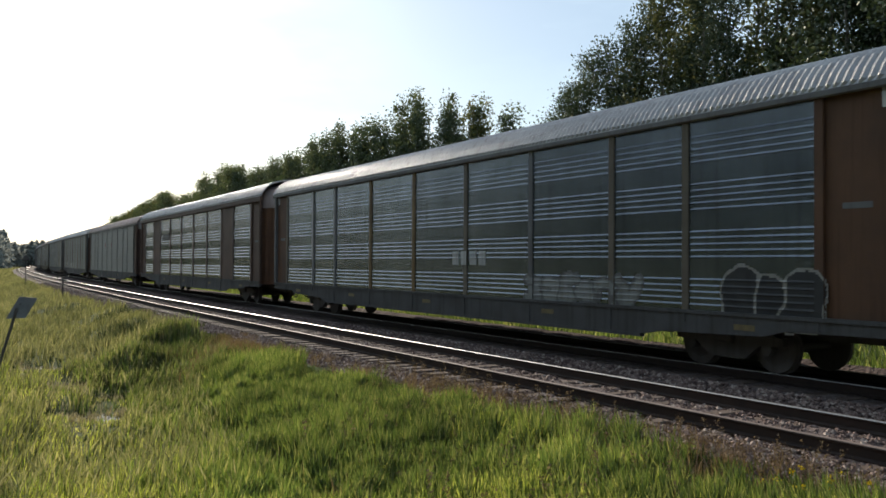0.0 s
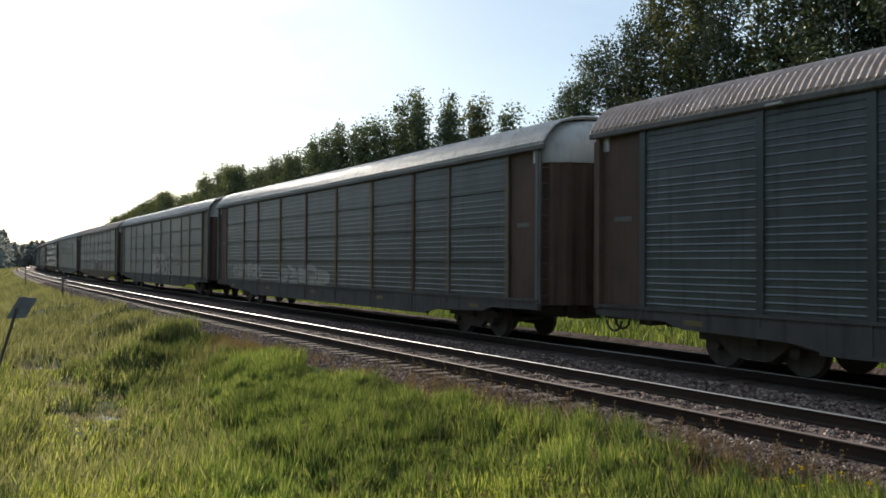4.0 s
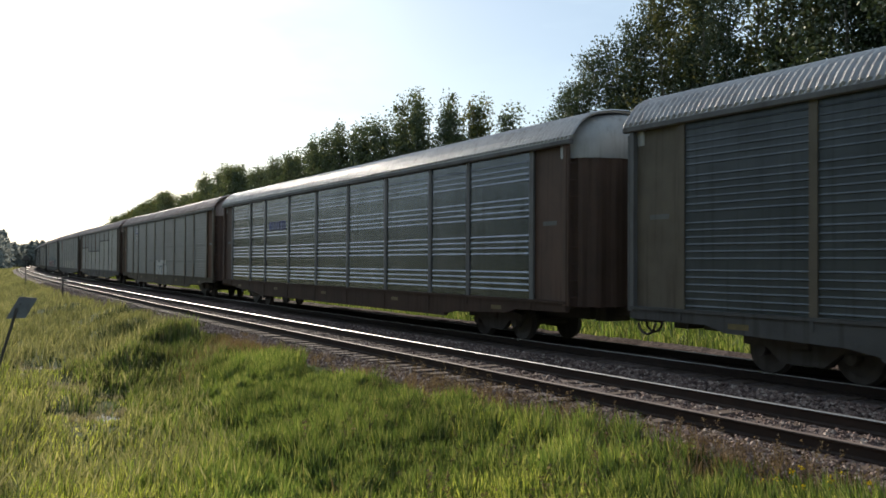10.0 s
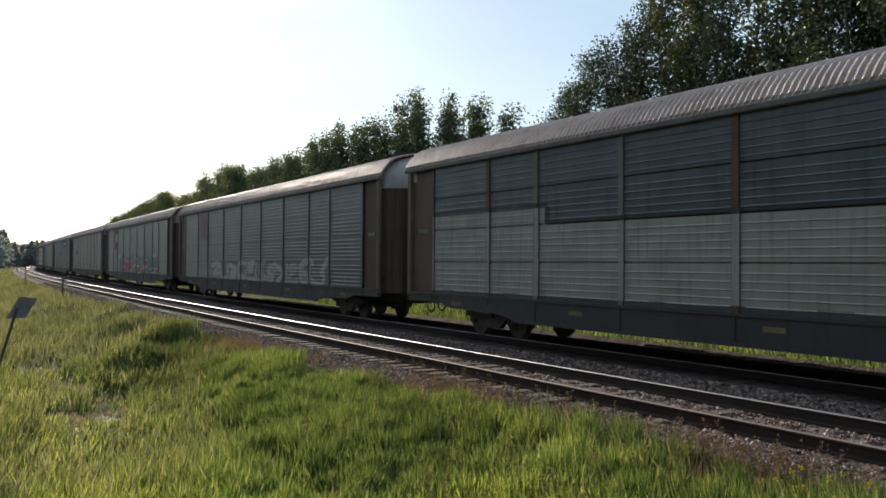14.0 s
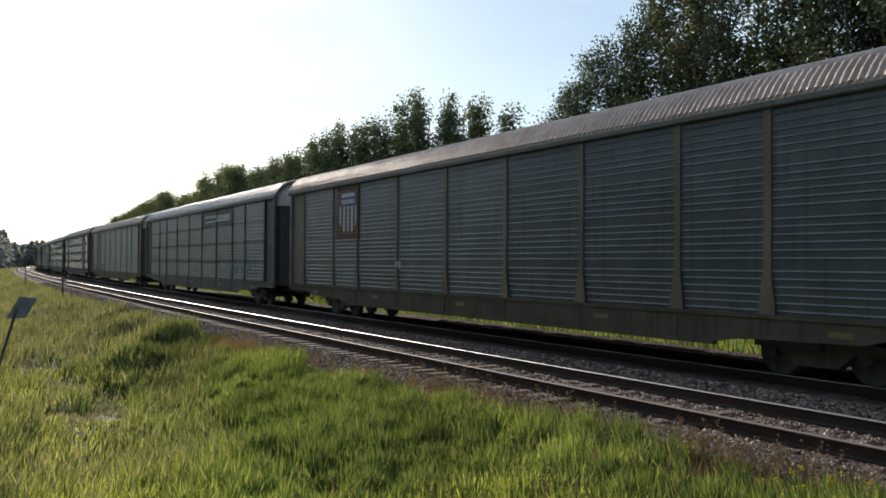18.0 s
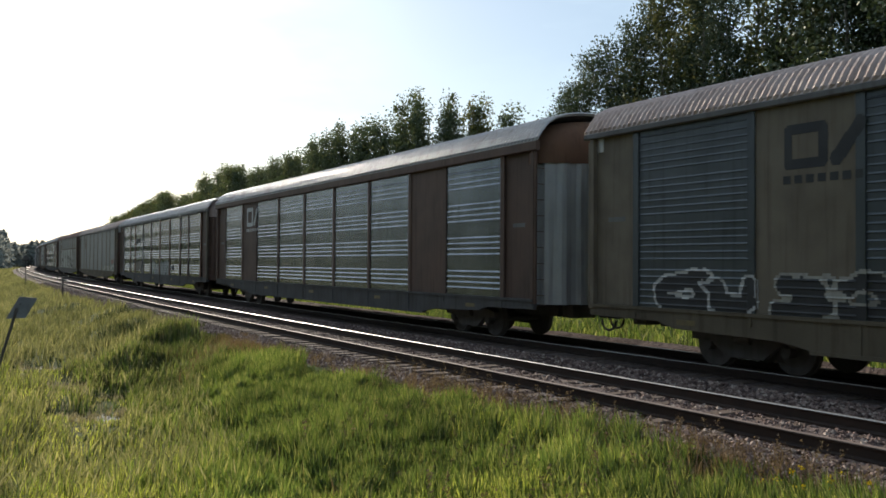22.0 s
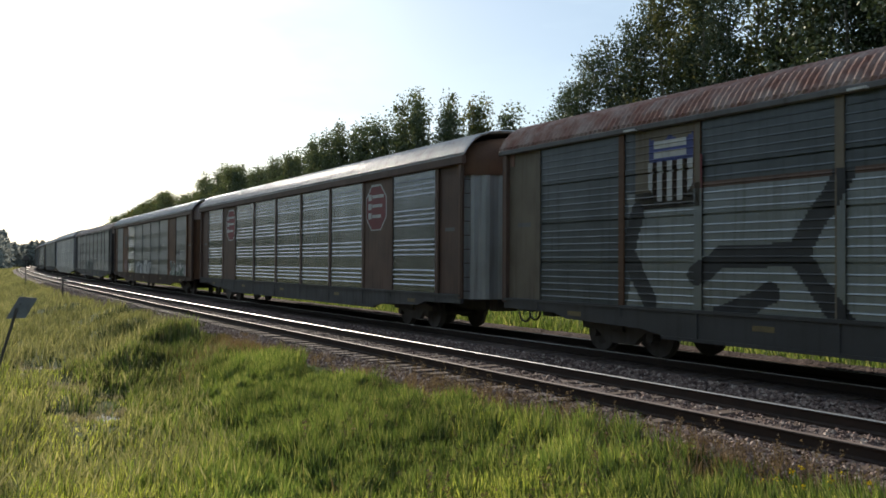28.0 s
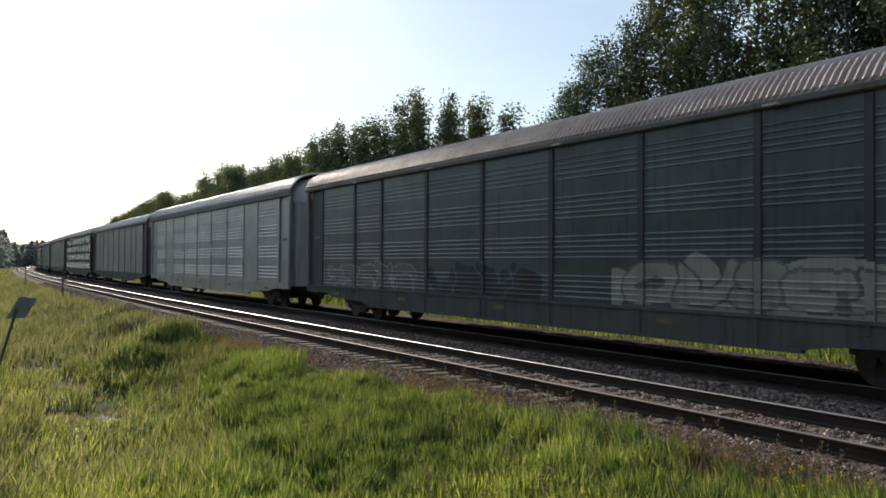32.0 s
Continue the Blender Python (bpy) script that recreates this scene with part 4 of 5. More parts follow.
def car_specs():
    buff = dict(post_m=BUFF, end=BUFF, sill=SILL_BUFF, flare=True)
    return [
        spec_of(L_RIB, end=BROWN),
        spec_of(L_RIB, end=BUFF, post_m=BUFF),
        # 0
        spec_of("grey ribbed car carrier with rusty end plate and faded graffiti", style="bands", panel=GALV, post_m=[BUFF, GREYP, GREYP, YELLOW, YELLOW, BUFF, GREYP, BUFF, BUFF, RUSTOR], end=RUSTOR, door=RUSTOR,
                sill=SILL_GREY, marks=[letters(17.6, 21.4, 1.05, 1.75, 6, 3, PAINT_DULL, GREYP), letters(23.7, 25.6, 0.85, 2.0, 3, 9, PAINT_BLACK, PAINT_SHEET, 0.32, 0.05), wordbars(14.2, 16.0, 2.1, PAINT_WHITE, 4, 0.2)]),
        louvred("louvred galvanised car carrier with brown frame and brown plates", marks=[wordbars(6.6, 9.0, 3.5, PAINT_BLACK, 6, 0.20)]),
        spec_of("plain grey ribbed car carrier with brown end plates", panel=GALV_DARK, frame=GREYP, post_m=GALV_DARK, end=BROWN, roof=ROOF_BROWN, pole_m=BROWN, door=BROWN, clips=True,
                marks=[patch(10.6, 11.1, 3.1, 3.6, PAINT_RED, "small red mark", "mark", 0.1, 2), patch(14.3, 14.8, 3.1, 3.6, PAINT_RED, "small red mark", "mark", 0.1, 6)]),
        # 3
        spec_of("grey car carrier of four-tier sheets with rusty yellow posts", style="tiers", panel=GALV_DARK, post_m=[RUSTOR, YELLOW, RUSTOR, YELLOW, RUSTOR, YELLOW, YELLOW, RUSTOR, BUFF, BUFF], end=BROWN, roof=ROOF_GREY, hood=DOORW, door=BROWN,
                marks=[letters(2.2, 6.4, 1.2, 1.95, 6, 12, PAINT_SHEET, GREYP, 0.12), letters(9, 14, 1.0, 1.9, 5, 14, PAINT_SHEET, GREYP, 0.12)]),
        spec_of("dark car carrier of four-tier sheets with a white graffiti band", style="tiers", panel=GALV_DARK, post_m=[GREYP, BUFF, GREYP, GREYP, BUFF, BUFF, YELLOW, YELLOW, YELLOW, BUFF], end=BUFF, sill=SILL_GREY, hood=DOORW, door=BROWN,
                marks=[letters(12.5, 18.0, 1.05, 2.2, 6, 21, PAINT_SHEET, PAINT_BLACK, 0.15, 0.07, 0.1, PAINT_SHEET)]),
        # 5
        spec_of("grey ribbed car carrier with yellow posts and black graffiti", style="bands", panel=GALV_DARK, roof=ROOF_BROWN, hood=ROOF_GREY, door=BROWN, pole_m=BUFF,
                post_m=[BUFF, BUFF, BUFF, BUFF, YELLOW, YELLOW, YELLOW, BUFF, BUFF, BUFF], end=BUFF, sill=SILL_BUFF, flare=True, marks=[letters(12.6, 17.3, 0.95, 2.1, 5, 31, PAINT_BLACK, PAINT_WHITE, 0.34, 0.07, 0.05)]),
        spec_of("ribbed grey car carrier with pale upright posts", post_m=BUFF, end=BUFF, sill=SILL_GREY, hood=DOORW, door=BUFF, roof=ROOF_GREY, marks=[wordbars(6.7, 8.9, 3.55, MAROON, 5, 0.2), wordbars(6.8, 8.9, 3.05, MAROON, 1, 0.07)]),
        # 7
        louvred("louvred galvanised car carrier with grey posts and brown ends", solid=(), frame=GREYP, end=BROWN, hood=DOORW, door=BROWN, chord=CHORD, sill=SILL_BROWN,
                marks=[wordbars(6.5, 8.6, 3.5, PAINT_NAVY, 6, 0.18)]),
        spec_of("ribbed grey car carrier with shield emblem and white graffiti", roof=ROOF_BROWN, hood=ROOF_BROWN, door=BROWN, end=RUSTOR, post_m=BUFF, sill=SILL_BUFF, flare=True, pole_m=BUFF,
                marks=[shield(4.75, 5.95, 3.15, 4.5), letters(13.0, 15.5, 0.8, 1.8, 3, 44, PAINT_WHITE, PAINT_BLUE, 0.22, 0.08, 0.2, PAINT_WHITE)]),
        # 9
        spec_of("car carrier of four-tier sheets painted white in steps", style="tiers", roof=ROOF_BROWN, hood=ROOF_BROWN, door=BROWN, end=BROWN, pole_m=BUFF, post_m=[BROWN, RUSTOR, BUFF, GREYP, RUSTOR, GREYP, BUFF, GREYP, BUFF, BUFF],
                sill=NEARBLACK, marks=[white_sheets, wordbars(9.0, 10.4, 0.85, PAINT_SHEET, 4, 0.07), wordbars(11.5, 14.0, 0.85, PAINT_SHEET, 6, 0.07)]),
        spec_of("ribbed grey car carrier with brown ends and faded white graffiti", post_m=GALV_DARK, roof=ROOF_BROWN, hood=DOORW, door=BROWN, end=BROWN, pole_m=BUFF,
                marks=[letters(7.0, 22.5, 0.95, 2.1, 11, 52, PAINT_SHEET, GREYP, 0.13, 0.05), patch(4.4, 6.0, 3.1, 4.5, MAROON, "faded dull plate", "plate", 0.05)]),
        # 11
        spec_of("ribbed grey car carrier with large red and blue graffiti", roof=ROOF_BROWN, hood=ROOF_BROWN, door=BROWN, end=BROWN, post_m=[GREYP, BUFF, RUSTOR, GALV_DARK, GALV_DARK, GALV_DARK, GREYP, GALV_DARK, GREYP, RUSTOR], sill=SILL_GREY, solid=(),
                marks=[patch(4.35, 6.3, 2.95, 4.62, RUSTOR, "orange-brown plate", "plate"), patch(4.9, 6.0, 3.45, 4.25, PAINT_SHEET, "pale torn patch on the plate", "mark", 0.2, 3, 0.012),
                       patch(7.0, 22.8, 0.95, 2.55, PAINT_BLUE, "pale blue spray haze", "graffiti", 0.5, 5, 0.003),
                       letters(8.0, 19.3, 0.95, 2.25, 8, 63, PAINT_RED, PAINT_WHITE, 0.20, 0.06, 0.1), wordbars(6.75, 7.6, 2.3, PAINT_WHITE, 3, 0.13), wordbars(20.6, 22.2, 2.35, PAINT_DULL, 6, 0.13),
                       letters(19.6, 22.6, 0.85, 1.5, 3, 66, RUSTOR, PAINT_WHITE, 0.2, 0.05)]),
        spec_of("ribbed grey car carrier with flared buff posts and shield emblem", roof=ROOF_BROWN, hood=ROOF_BROWN, door=BUFF, **buff, marks=[patch(4.2, 6.2, 2.75, 4.62, RUSTOR, "orange-brown plate", "plate", 0.0, 1, 0.002), shield(4.45, 5.95, 3.05, 4.5), wordbars(8.9, 9.3, 1.9, PAINT_WHITE, 1, 0.12)]),
        # 13
        spec_of("dark sooty car carrier of four-tier sheets with white lettering", style="tiers", panel=GALV_DARK, frame=NEARBLACK, roof=ROOF_GREY, hood=DOORW, door=NEARBLACK, end=NEARBLACK, sill=NEARBLACK,
                marks=[patch(15.1, 20.9, 3.75, 4.64, NEARBLACK, "dark lettering panel", "plate"), wordbars(17.9, 20.4, 4.2, PAINT_WHITE, 7, 0.17), wordbars(15.6, 17.8, 4.32, PAINT_WHITE, 9, 0.07),
                       patch(15.7, 18.6, 4.03, 4.10, PAINT_WHITE, "white underline", "lettering", 0.0, 1, 0.012), letters(10.2, 14.2, 1.3, 1.9, 6, 71, GREYP, PAINT_SHEET, 0.12, 0.04), patch(20.0, 25.0, 1.1, 2.2, PAINT_BLUE, "faded blue spray", "graffiti", 0.9, 9)]),
        spec_of("ribbed grey car carrier with buff plates and dark emblem", frame=GREYP, post_m=GALV_DARK, roof=ROOF_BROWN, hood=DOORW, door=BUFF, end=BUFF, sill=SILL_BUFF, pole_m=BUFF, solid=(1,), plate=BUFF,
                marks=[loops(4.55, 6.1, 3.55, 4.3, PAINT_BLACK), letters(1.7, 3.7, 0.95, 1.95, 2, 81, PAINT_BLACK, PAINT_WHITE, 0.16), letters(4.4, 8.5, 1.0, 1.9, 4, 84, PAINT_BLACK, PAINT_SHEET, 0.14)]),
        # 15
        louvred("louvred galvanised car carrier with brown plates and pale emblem", door=PALEGREY, hood=RUSTOR, marks=[loops(4.5, 6.25, 3.6, 4.45, PAINT_WHITE)]),
        louvred("louvred grey car carrier with brown ends and graffiti", style="slots", solid=(), frame=GREYP, end=BROWN, hood=ROOF_BROWN, door=BROWN, pole_m=BUFF, flare=True, clips=True,
                post_m=[GREYP, BROWN, RUSTOR, GREYP, BROWN, RUSTOR, RUSTOR, BROWN, BROWN, RUSTOR], chord=CHORD, sill=SILL_GREY,
                marks=[letters(12.3, 17.7, 0.95, 2.05, 6, 91, PAINT_DULL, PAINT_GREEN, 0.17, 0.05, 0.05), wordbars(6.1, 8.1, 3.45, PAINT_BLACK, 7, 0.17), patch(4.9, 5.8, 1.75, 2.1, NEARBLACK, "dark spray", "graffiti", 0.15, 5), letters(6.0, 9.4, 1.15, 2.1, 4, 95, BUFF, PAINT_BLACK, 0.16), patch(17.6, 19.2, 1.3, 2.0, PAINT_BLACK, "dark spray", "graffiti", 0.35, 3)]),
        # 17
        spec_of("ribbed grey car carrier with buff posts and faded graffiti", roof=ROOF_BROWN, hood=DOORW, door=BROWN, end=BROWN, post_m=BUFF, sill=SILL_BUFF, flare=True, pole_m=BUFF,
                marks=[shield(4.75, 5.9, 3.2, 4.4, True), letters(18.3, 25.3, 0.9, 1.7, 7, 101, PAINT_SHEET, PAINT_GREEN, 0.12, 0.05), patch(23.4, 25.4, 1.6, 2.2, MAROON, "faded red spray", "graffiti", 0.3, 2)]),
        spec_of("rusty-roofed car carrier with shield and huge silver graffiti", style="tiers", panel=GALV_DARK, frame=GREYP, roof=ROOF_RUST, hood=ROOF_RUST, door=BROWN, end=BUFF, sill=NEARBLACK, clips=True, pole_m=BROWN, chord=CHORD,
                post_m=[BUFF, RUSTOR, RUSTOR, BUFF, BUFF, BUFF, YELLOW, RUSTOR, RUSTOR, RUSTOR], marks=[patch(4.3, 6.05, 3.05, 4.62, BUFF, "faded buff plate", "plate"), shield(4.65, 5.85, 3.2, 4.5, False, True), silver_blocks]),
        # 19
        louvred("louvred car carrier with brown plates and red eight-sided emblems", door=PALEGREY, hood=RUSTOR, marks=[octagon(4.45, 6.05, 3.0, 4.5), octagon(20.95, 22.5, 3.0, 4.5)]),
        louvred("brown-plated car carrier with ribbed sides and white graffiti", style="bands", panel=GALV_DARK, plate=RUSTOR, frame=BROWN, end=RUSTOR, post_m=[BROWN, RUSTOR, RUSTOR, GALV_DARK, GALV_DARK, GALV_DARK, GALV_DARK, RUSTOR, RUSTOR, RUSTOR], kinds={2: ("slots", GALV)}, sill=SILL_BROWN,
                marks=[loops(4.6, 6.1, 3.3, 3.95, PAINT_BLACK), patch(4.35, 6.2, 1.25, 2.1, MAROON, "dark red spray", "graffiti", 0.2, 4), letters(9.6, 14.9, 0.9, 2.1, 4, 111, PAINT_WHITE, PAINT_BLACK, 0.22, 0.07, 0.25),
                       letters(21.4, 24.8, 0.9, 1.95, 4, 115, PAINT_GREEN, PAINT_WHITE, 0.14, 0.05), patch(22.8, 24.0, 2.3, 2.7, PAINT_BLACK, "dark scrawl", "graffiti", 0.2, 6)]),
        # 21
        spec_of("dark grey car carrier with black posts and pale graffiti", style="bands", panel=GALV_DARK, frame=NEARBLACK, roof=ROOF_BROWN, hood=ROOF_BROWN, door=NEARBLACK, end=NEARBLACK, sill=SILL_GREY, pole_m=GREYP, clips=True,
                marks=[letters(1.6, 8.0, 1.0, 2.0, 5, 121, GREYP, PAINT_SHEET, 0.14, 0.05), letters(9.2, 14.3, 0.95, 2.1, 4, 124, PAINT_BLACK, PAINT_BLUE, 0.18, 0.06), letters(17.5, 25.0, 1.1, 2.1, 6, 127, PAINT_SHEET, GREYP, 0.22, 0.06, 0.1, PAINT_SHEET)]),
        louvred("pale grey louvred car carrier with plain grey plates", frame=PALEGREY, panel=PALEGREY, plate=PALEGREY, end=PALEGREY, sill=PALEGREY, chord=CHORD, hood=ROOF_GREY, door=PALEGREY, pole_m=PALEGREY),
        spec_of(L_RIB, roof=ROOF_GREY, end=NEARBLACK, hood=ROOF_BROWN),
        louvred("louvred galvanised car carrier with grey posts", solid=(), frame=GREYP, end=BROWN),
        spec_of(L_RIB, roof=ROOF_BROWN, end=BROWN),
        spec_of(L_RIB, style="bands", post_m=BUFF),
        louvred("louvred galvanised car carrier with brown plates"),
        spec_of(L_RIB, end=BUFF, post_m=BUFF, flare=True),
        spec_of(L_RIB, style="tiers", roof=ROOF_BROWN),
        spec_of(L_RIB, style="bands"),
        louvred("louvred galvanised car carrier with brown plates"),
        spec_of(L_RIB, end=BROWN),
        spec_of(L_RIB, roof=ROOF_BROWN),
        spec_of(L_RIB, post_m=BUFF),
    ]


FIRST_CAR = -2
CARS = [autorack(sp) for sp in car_specs()]


def travelled(t):
    return 20.0110 * t - 0.0013782 * t * t - 0.00039489 * t ** 3


def car_pose(i, t):
    s = 21.34 + PITCH_LEN * i - travelled(t)
    x, y, z = on_line(s, FAR_TRACK)
    return pose(x, y, 0.0, 0, 0, -math.degrees(s / RADIUS))


# ---- trees ----
def tree_meshes(seed, height, spread, leaves, leaf_size, cone):
    """Trunk with limbs, and a crown of leaf sprays hung along the limbs."""
    rnd = random.Random(seed)
    sh = Shape()
    top = Vector((rnd.uniform(-0.4, 0.4), rnd.uniform(-0.4, 0.4), height))
    pts = [Vector((0, 0, -0.5))]
    for i in range(1, 7):
        f = i / 6
        pts.append(Vector((top.x * f + rnd.uniform(-0.12, 0.12), top.y * f + rnd.uniform(-0.12, 0.12), height * 0.97 * f)))
    r0 = height * 0.011
    for i in range(6):
        sh.tube(pts[i], pts[i + 1], r0 * (1 - i / 6.3), r0 * (1 - (i + 1) / 6.3), 7, False)
    sprays = []
    n_limb = int(height * 3.2)
    for k in range(n_limb):
        f = 0.14 + 0.85 * (k + rnd.random()) / n_limb
        base = pts[min(5, int(f * 6))].lerp(pts[min(5, int(f * 6)) + 1], f * 6 - min(5, int(f * 6)))
        if cone:
            reach = spread * (1.12 - f) * (0.55 + 0.6 * min(1.0, f / 0.3))
        else:
            reach = spread * math.sin(min(1.0, 0.12 + f) * math.pi * 0.86) * 1.05
        reach *= rnd.uniform(0.55, 1.15)
        a = rnd.uniform(0, 2 * math.pi)
        tip = base + Vector((math.cos(a) * reach, math.sin(a) * reach, reach * rnd.uniform(0.25, 0.75)))
        mid = base.lerp(tip, 0.5) + Vector((0, 0, -0.06 * reach))
        rr = r0 * 0.32 * (1.1 - f)
        sh.tube(base, mid, rr, rr * 0.7, 5, False)
        sh.tube(mid, tip, rr * 0.7, rr * 0.2, 4, False)
        for q in range(3 + int(reach * 2.2)):
            p = base.lerp(tip, rnd.uniform(0.25, 1.05))
            sprays.append((p + Vector([rnd.gauss(0, 0.22) for _ in range(3)]), rnd.uniform(0.22, 0.5)))
    for q in range(10):
        sprays.append((top + Vector((rnd.gauss(0, 0.25), rnd.gauss(0, 0.25), rnd.uniform(-1.5, 0.3))), 0.3))
    verts, faces = [], []
    per = max(3, leaves // len(sprays))
    for c, r in sprays:
        for _ in range(per):
            p = c + Vector([rnd.gauss(0, r * 0.75) for _ in range(3)])
            u = Vector([rnd.gauss(0, 1) for _ in range(3)]).normalized()
            w = u.cross(Vector([rnd.gauss(0, 1) for _ in range(3)])).normalized()
            l = leaf_size * rnd.uniform(0.6, 1.25)
            m = len(verts)
            verts += [p - u * l, p + w * l * 0.55 + u * l * 0.1, p + u * l, p - w * l * 0.55 + u * l * 0.1]
            faces.append((m, m + 1, m + 2, m + 3))
    return sh.mesh("trunk", BARK), big_mesh("crown", [tuple(v) for v in verts], faces, LEAF)


def tree(name, trunk, crown, label, group, crown_mat=None):
    root = tagged(new(name), label, "tree", group)
    part("trunk", trunk, root)
    part("crown", crown, root, crown_mat)
    return root


def plant_row():
    rnd = random.Random(11)
    kinds = []
    fine = ((1, 14.5, 2.3, True), (2, 13.5, 1.9, True), (3, 14.0, 2.9, False), (4, 12.5, 2.5, False), (5, 15.5, 2.4, True))
    for n, size in ((14000, 0.078), (5200, 0.115), (2600, 0.17), (1500, 0.24)):
        for seed, h, w, cone in fine:
            tr, cr = tree_meshes(seed, h, w, n, size, cone)
            kinds.append((tr, cr, h))

    def put(kind, s, off, top, level=0):
        tr, cr, h = kinds[level * 5 + kind]
        x, y, _z = on_line(s, off)
        z = ground_z(x, y)
        k = (top - z) / h
        # all but the nearest crowns take the leaf colour paled for haze
        ob = tree("poplar_tree", tr, cr, "tall slender poplar with dark green leaves in the wood", "trees of the wood along the tracks", LEAF if level == 0 else HAZED_MIDLEAF)
        ob.location, ob.rotation_euler, ob.scale = (x, y, z), (0, 0, rnd.uniform(0, 6.28)), (k * rnd.uniform(0.9, 1.1), k * rnd.uniform(0.9, 1.1), k)

    # a tall close stand, a gap, then single spires and a closed row running into the distance
    for sp, tp in ((38.0, 10.4), (36.9, 11.2), (35.7, 12.3), (34.4, 13.2), (33.2, 14.0), (32.0, 14.7), (30.6, 15.3)):
        put(rnd.choice((2, 3)), sp, 21 + rnd.uniform(-0.4, 0.4), tp)
    s = -14.0
    while s < 30.0:
        put(rnd.choice((0, 2, 3, 4)), s, 20.5 + rnd.uniform(-1.0, 1.5), 15.6 + rnd.uniform(-0.6, 1.8))
        s += rnd.uniform(1.6, 2.4)
    s = -14.0
    while s < 35:
        put(rnd.choice((0, 2, 3, 4)), s, 24.5 + rnd.uniform(-1.0, 1.5), 15.0 + rnd.uniform(-1.0, 2.0), 1)
        s += rnd.uniform(2.2, 3.2)
    for sp, tp in ((42.6, 11.4), (44.2, 11.2), (46.2, 12.2), (47.0, 12.5), (48.2, 11.5), (49.6, 12.3), (50.8, 13.5), (51.8, 13.1), (53.2, 12.8), (54.8, 14.2), (55.8, 14.8), (56.8, 14.1),
                   (58.4, 13.2), (60.0, 12.3), (61.4, 13.3), (62.6, 13.1), (64.6, 13.6), (65.8, 13.3), (67.6, 12.9), (68.9, 13.5), (70.4, 14.2), (71.8, 13.5), (73.4, 13.8), (74.8, 13.6), (76.2, 12.9),
                   (49.0, 11.0), (52.4, 11.6), (57.6, 12.2), (59.2, 12.0), (63.6, 12.2), (66.7, 12.0), (69.7, 12.4), (72.6, 12.6)):
        put(rnd.choice((0, 1, 1, 4)), sp, 21 + rnd.uniform(-0.4, 0.4), tp - 0.35, 1)
    s = 53.0
    while s < 92:
        put(rnd.choice((2, 3)), s, 23.5 + rnd.uniform(-0.8, 0.8), 11.2 + rnd.uniform(-0.7, 0.7), 1)
        s += rnd.uniform(1.9, 2.7)
    s = 77.5
    while s < 260:                                  # rounder, closed crowns farther on
        top = np.interp(s, (77, 82, 88, 96, 101, 106, 112, 118, 126, 133, 140, 151, 200, 260), (12.9, 12.6, 13.1, 12.5, 13.2, 13.8, 13.9, 13.5, 12.3, 11.8, 12.8, 13.8, 13.2, 10.5))
        put(rnd.choice((2, 3, 3)), s, 21.0 + rnd.uniform(-1.0, 1.0), top - rnd.uniform(0.0, 0.8 if s < 120 else 1.8), 1 if s < 150 else 2)
        s += rnd.uniform(1.2, 1.9)
    s = 90.0
    while s < 260:
        put(rnd.choice((2, 3)), s, 25 + rnd.uniform(-1.0, 1.0), 13.0 + rnd.uniform(-0.7, 0.7), 2)
        s += rnd.uniform(2.8, 4.0)
    # trees added unseen behind the eye and along the near side, to darken reflections
    s = -60.0
    while s < 60:
        put(rnd.choice((2, 3, 0)), s, -22 + rnd.uniform(-1.5, 1.5), 13.0 + rnd.uniform(-1.0, 1.5), 3)
        put(rnd.choice((2, 3)), s + 1.2, -25 + rnd.uniform(-1.5, 1.5), 12.5 + rnd.uniform(-1.0, 1.5), 3)
        s += rnd.uniform(2.9, 3.7)
    while s < 330:
        put(rnd.choice((2, 3)), s, -24 + rnd.uniform(-1.5, 1.5), 12.0 + rnd.uniform(-1.0, 1.5), 3)
        s += rnd.uniform(4.0, 5.5)


plant_row()


def far_wood():
    """Woods with haze put into the leaf colour close the view along the line, one body of leaves."""
    rnd = random.Random(21)
    verts, faces = [], []
    for k in range(480):
        b = rnd.uniform(86.2, 100.0) if k < 130 else rnd.uniform(81.0, 86.4) if k < 240 else rnd.uniform(-180, 180)
        d = rnd.uniform(360, 410) if k < 130 else rnd.uniform(400, 470) if k < 240 else rnd.uniform(420, 560)
        x, y = -math.sin(radians(b)) * d, math.cos(radians(b)) * d
        z0 = ground_z(x, y)
        h, w = (rnd.uniform(13, 16.5) if k < 130 else rnd.uniform(8.5, 11)), rnd.uniform(3, 5)
        for _ in range(130):
            f = rnd.random()
            rr = w * (1.05 - f * f) * math.sqrt(rnd.random())
            a = rnd.uniform(0, 2 * math.pi)
            p = Vector((x + rr * math.cos(a), y + rr * math.sin(a), z0 + h * f))
            u = Vector([rnd.gauss(0, 1) for _ in range(3)]).normalized()
            v = u.cross(Vector([rnd.gauss(0, 1) for _ in range(3)])).normalized()
            l = rnd.uniform(0.5, 1.0)
            m = len(verts)
            verts += [tuple(p - u * l), tuple(p + v * l), tuple(p + u * l), tuple(p - v * l)]
            faces.append((m, m + 1, m + 2, m + 3))
    tagged(new("far_wood", big_mesh("far_wood", verts, faces, HAZED_FARLEAF)), "distant woods along the horizon, haze put into the leaf colour", "woods", kind="stuff")


far_wood()


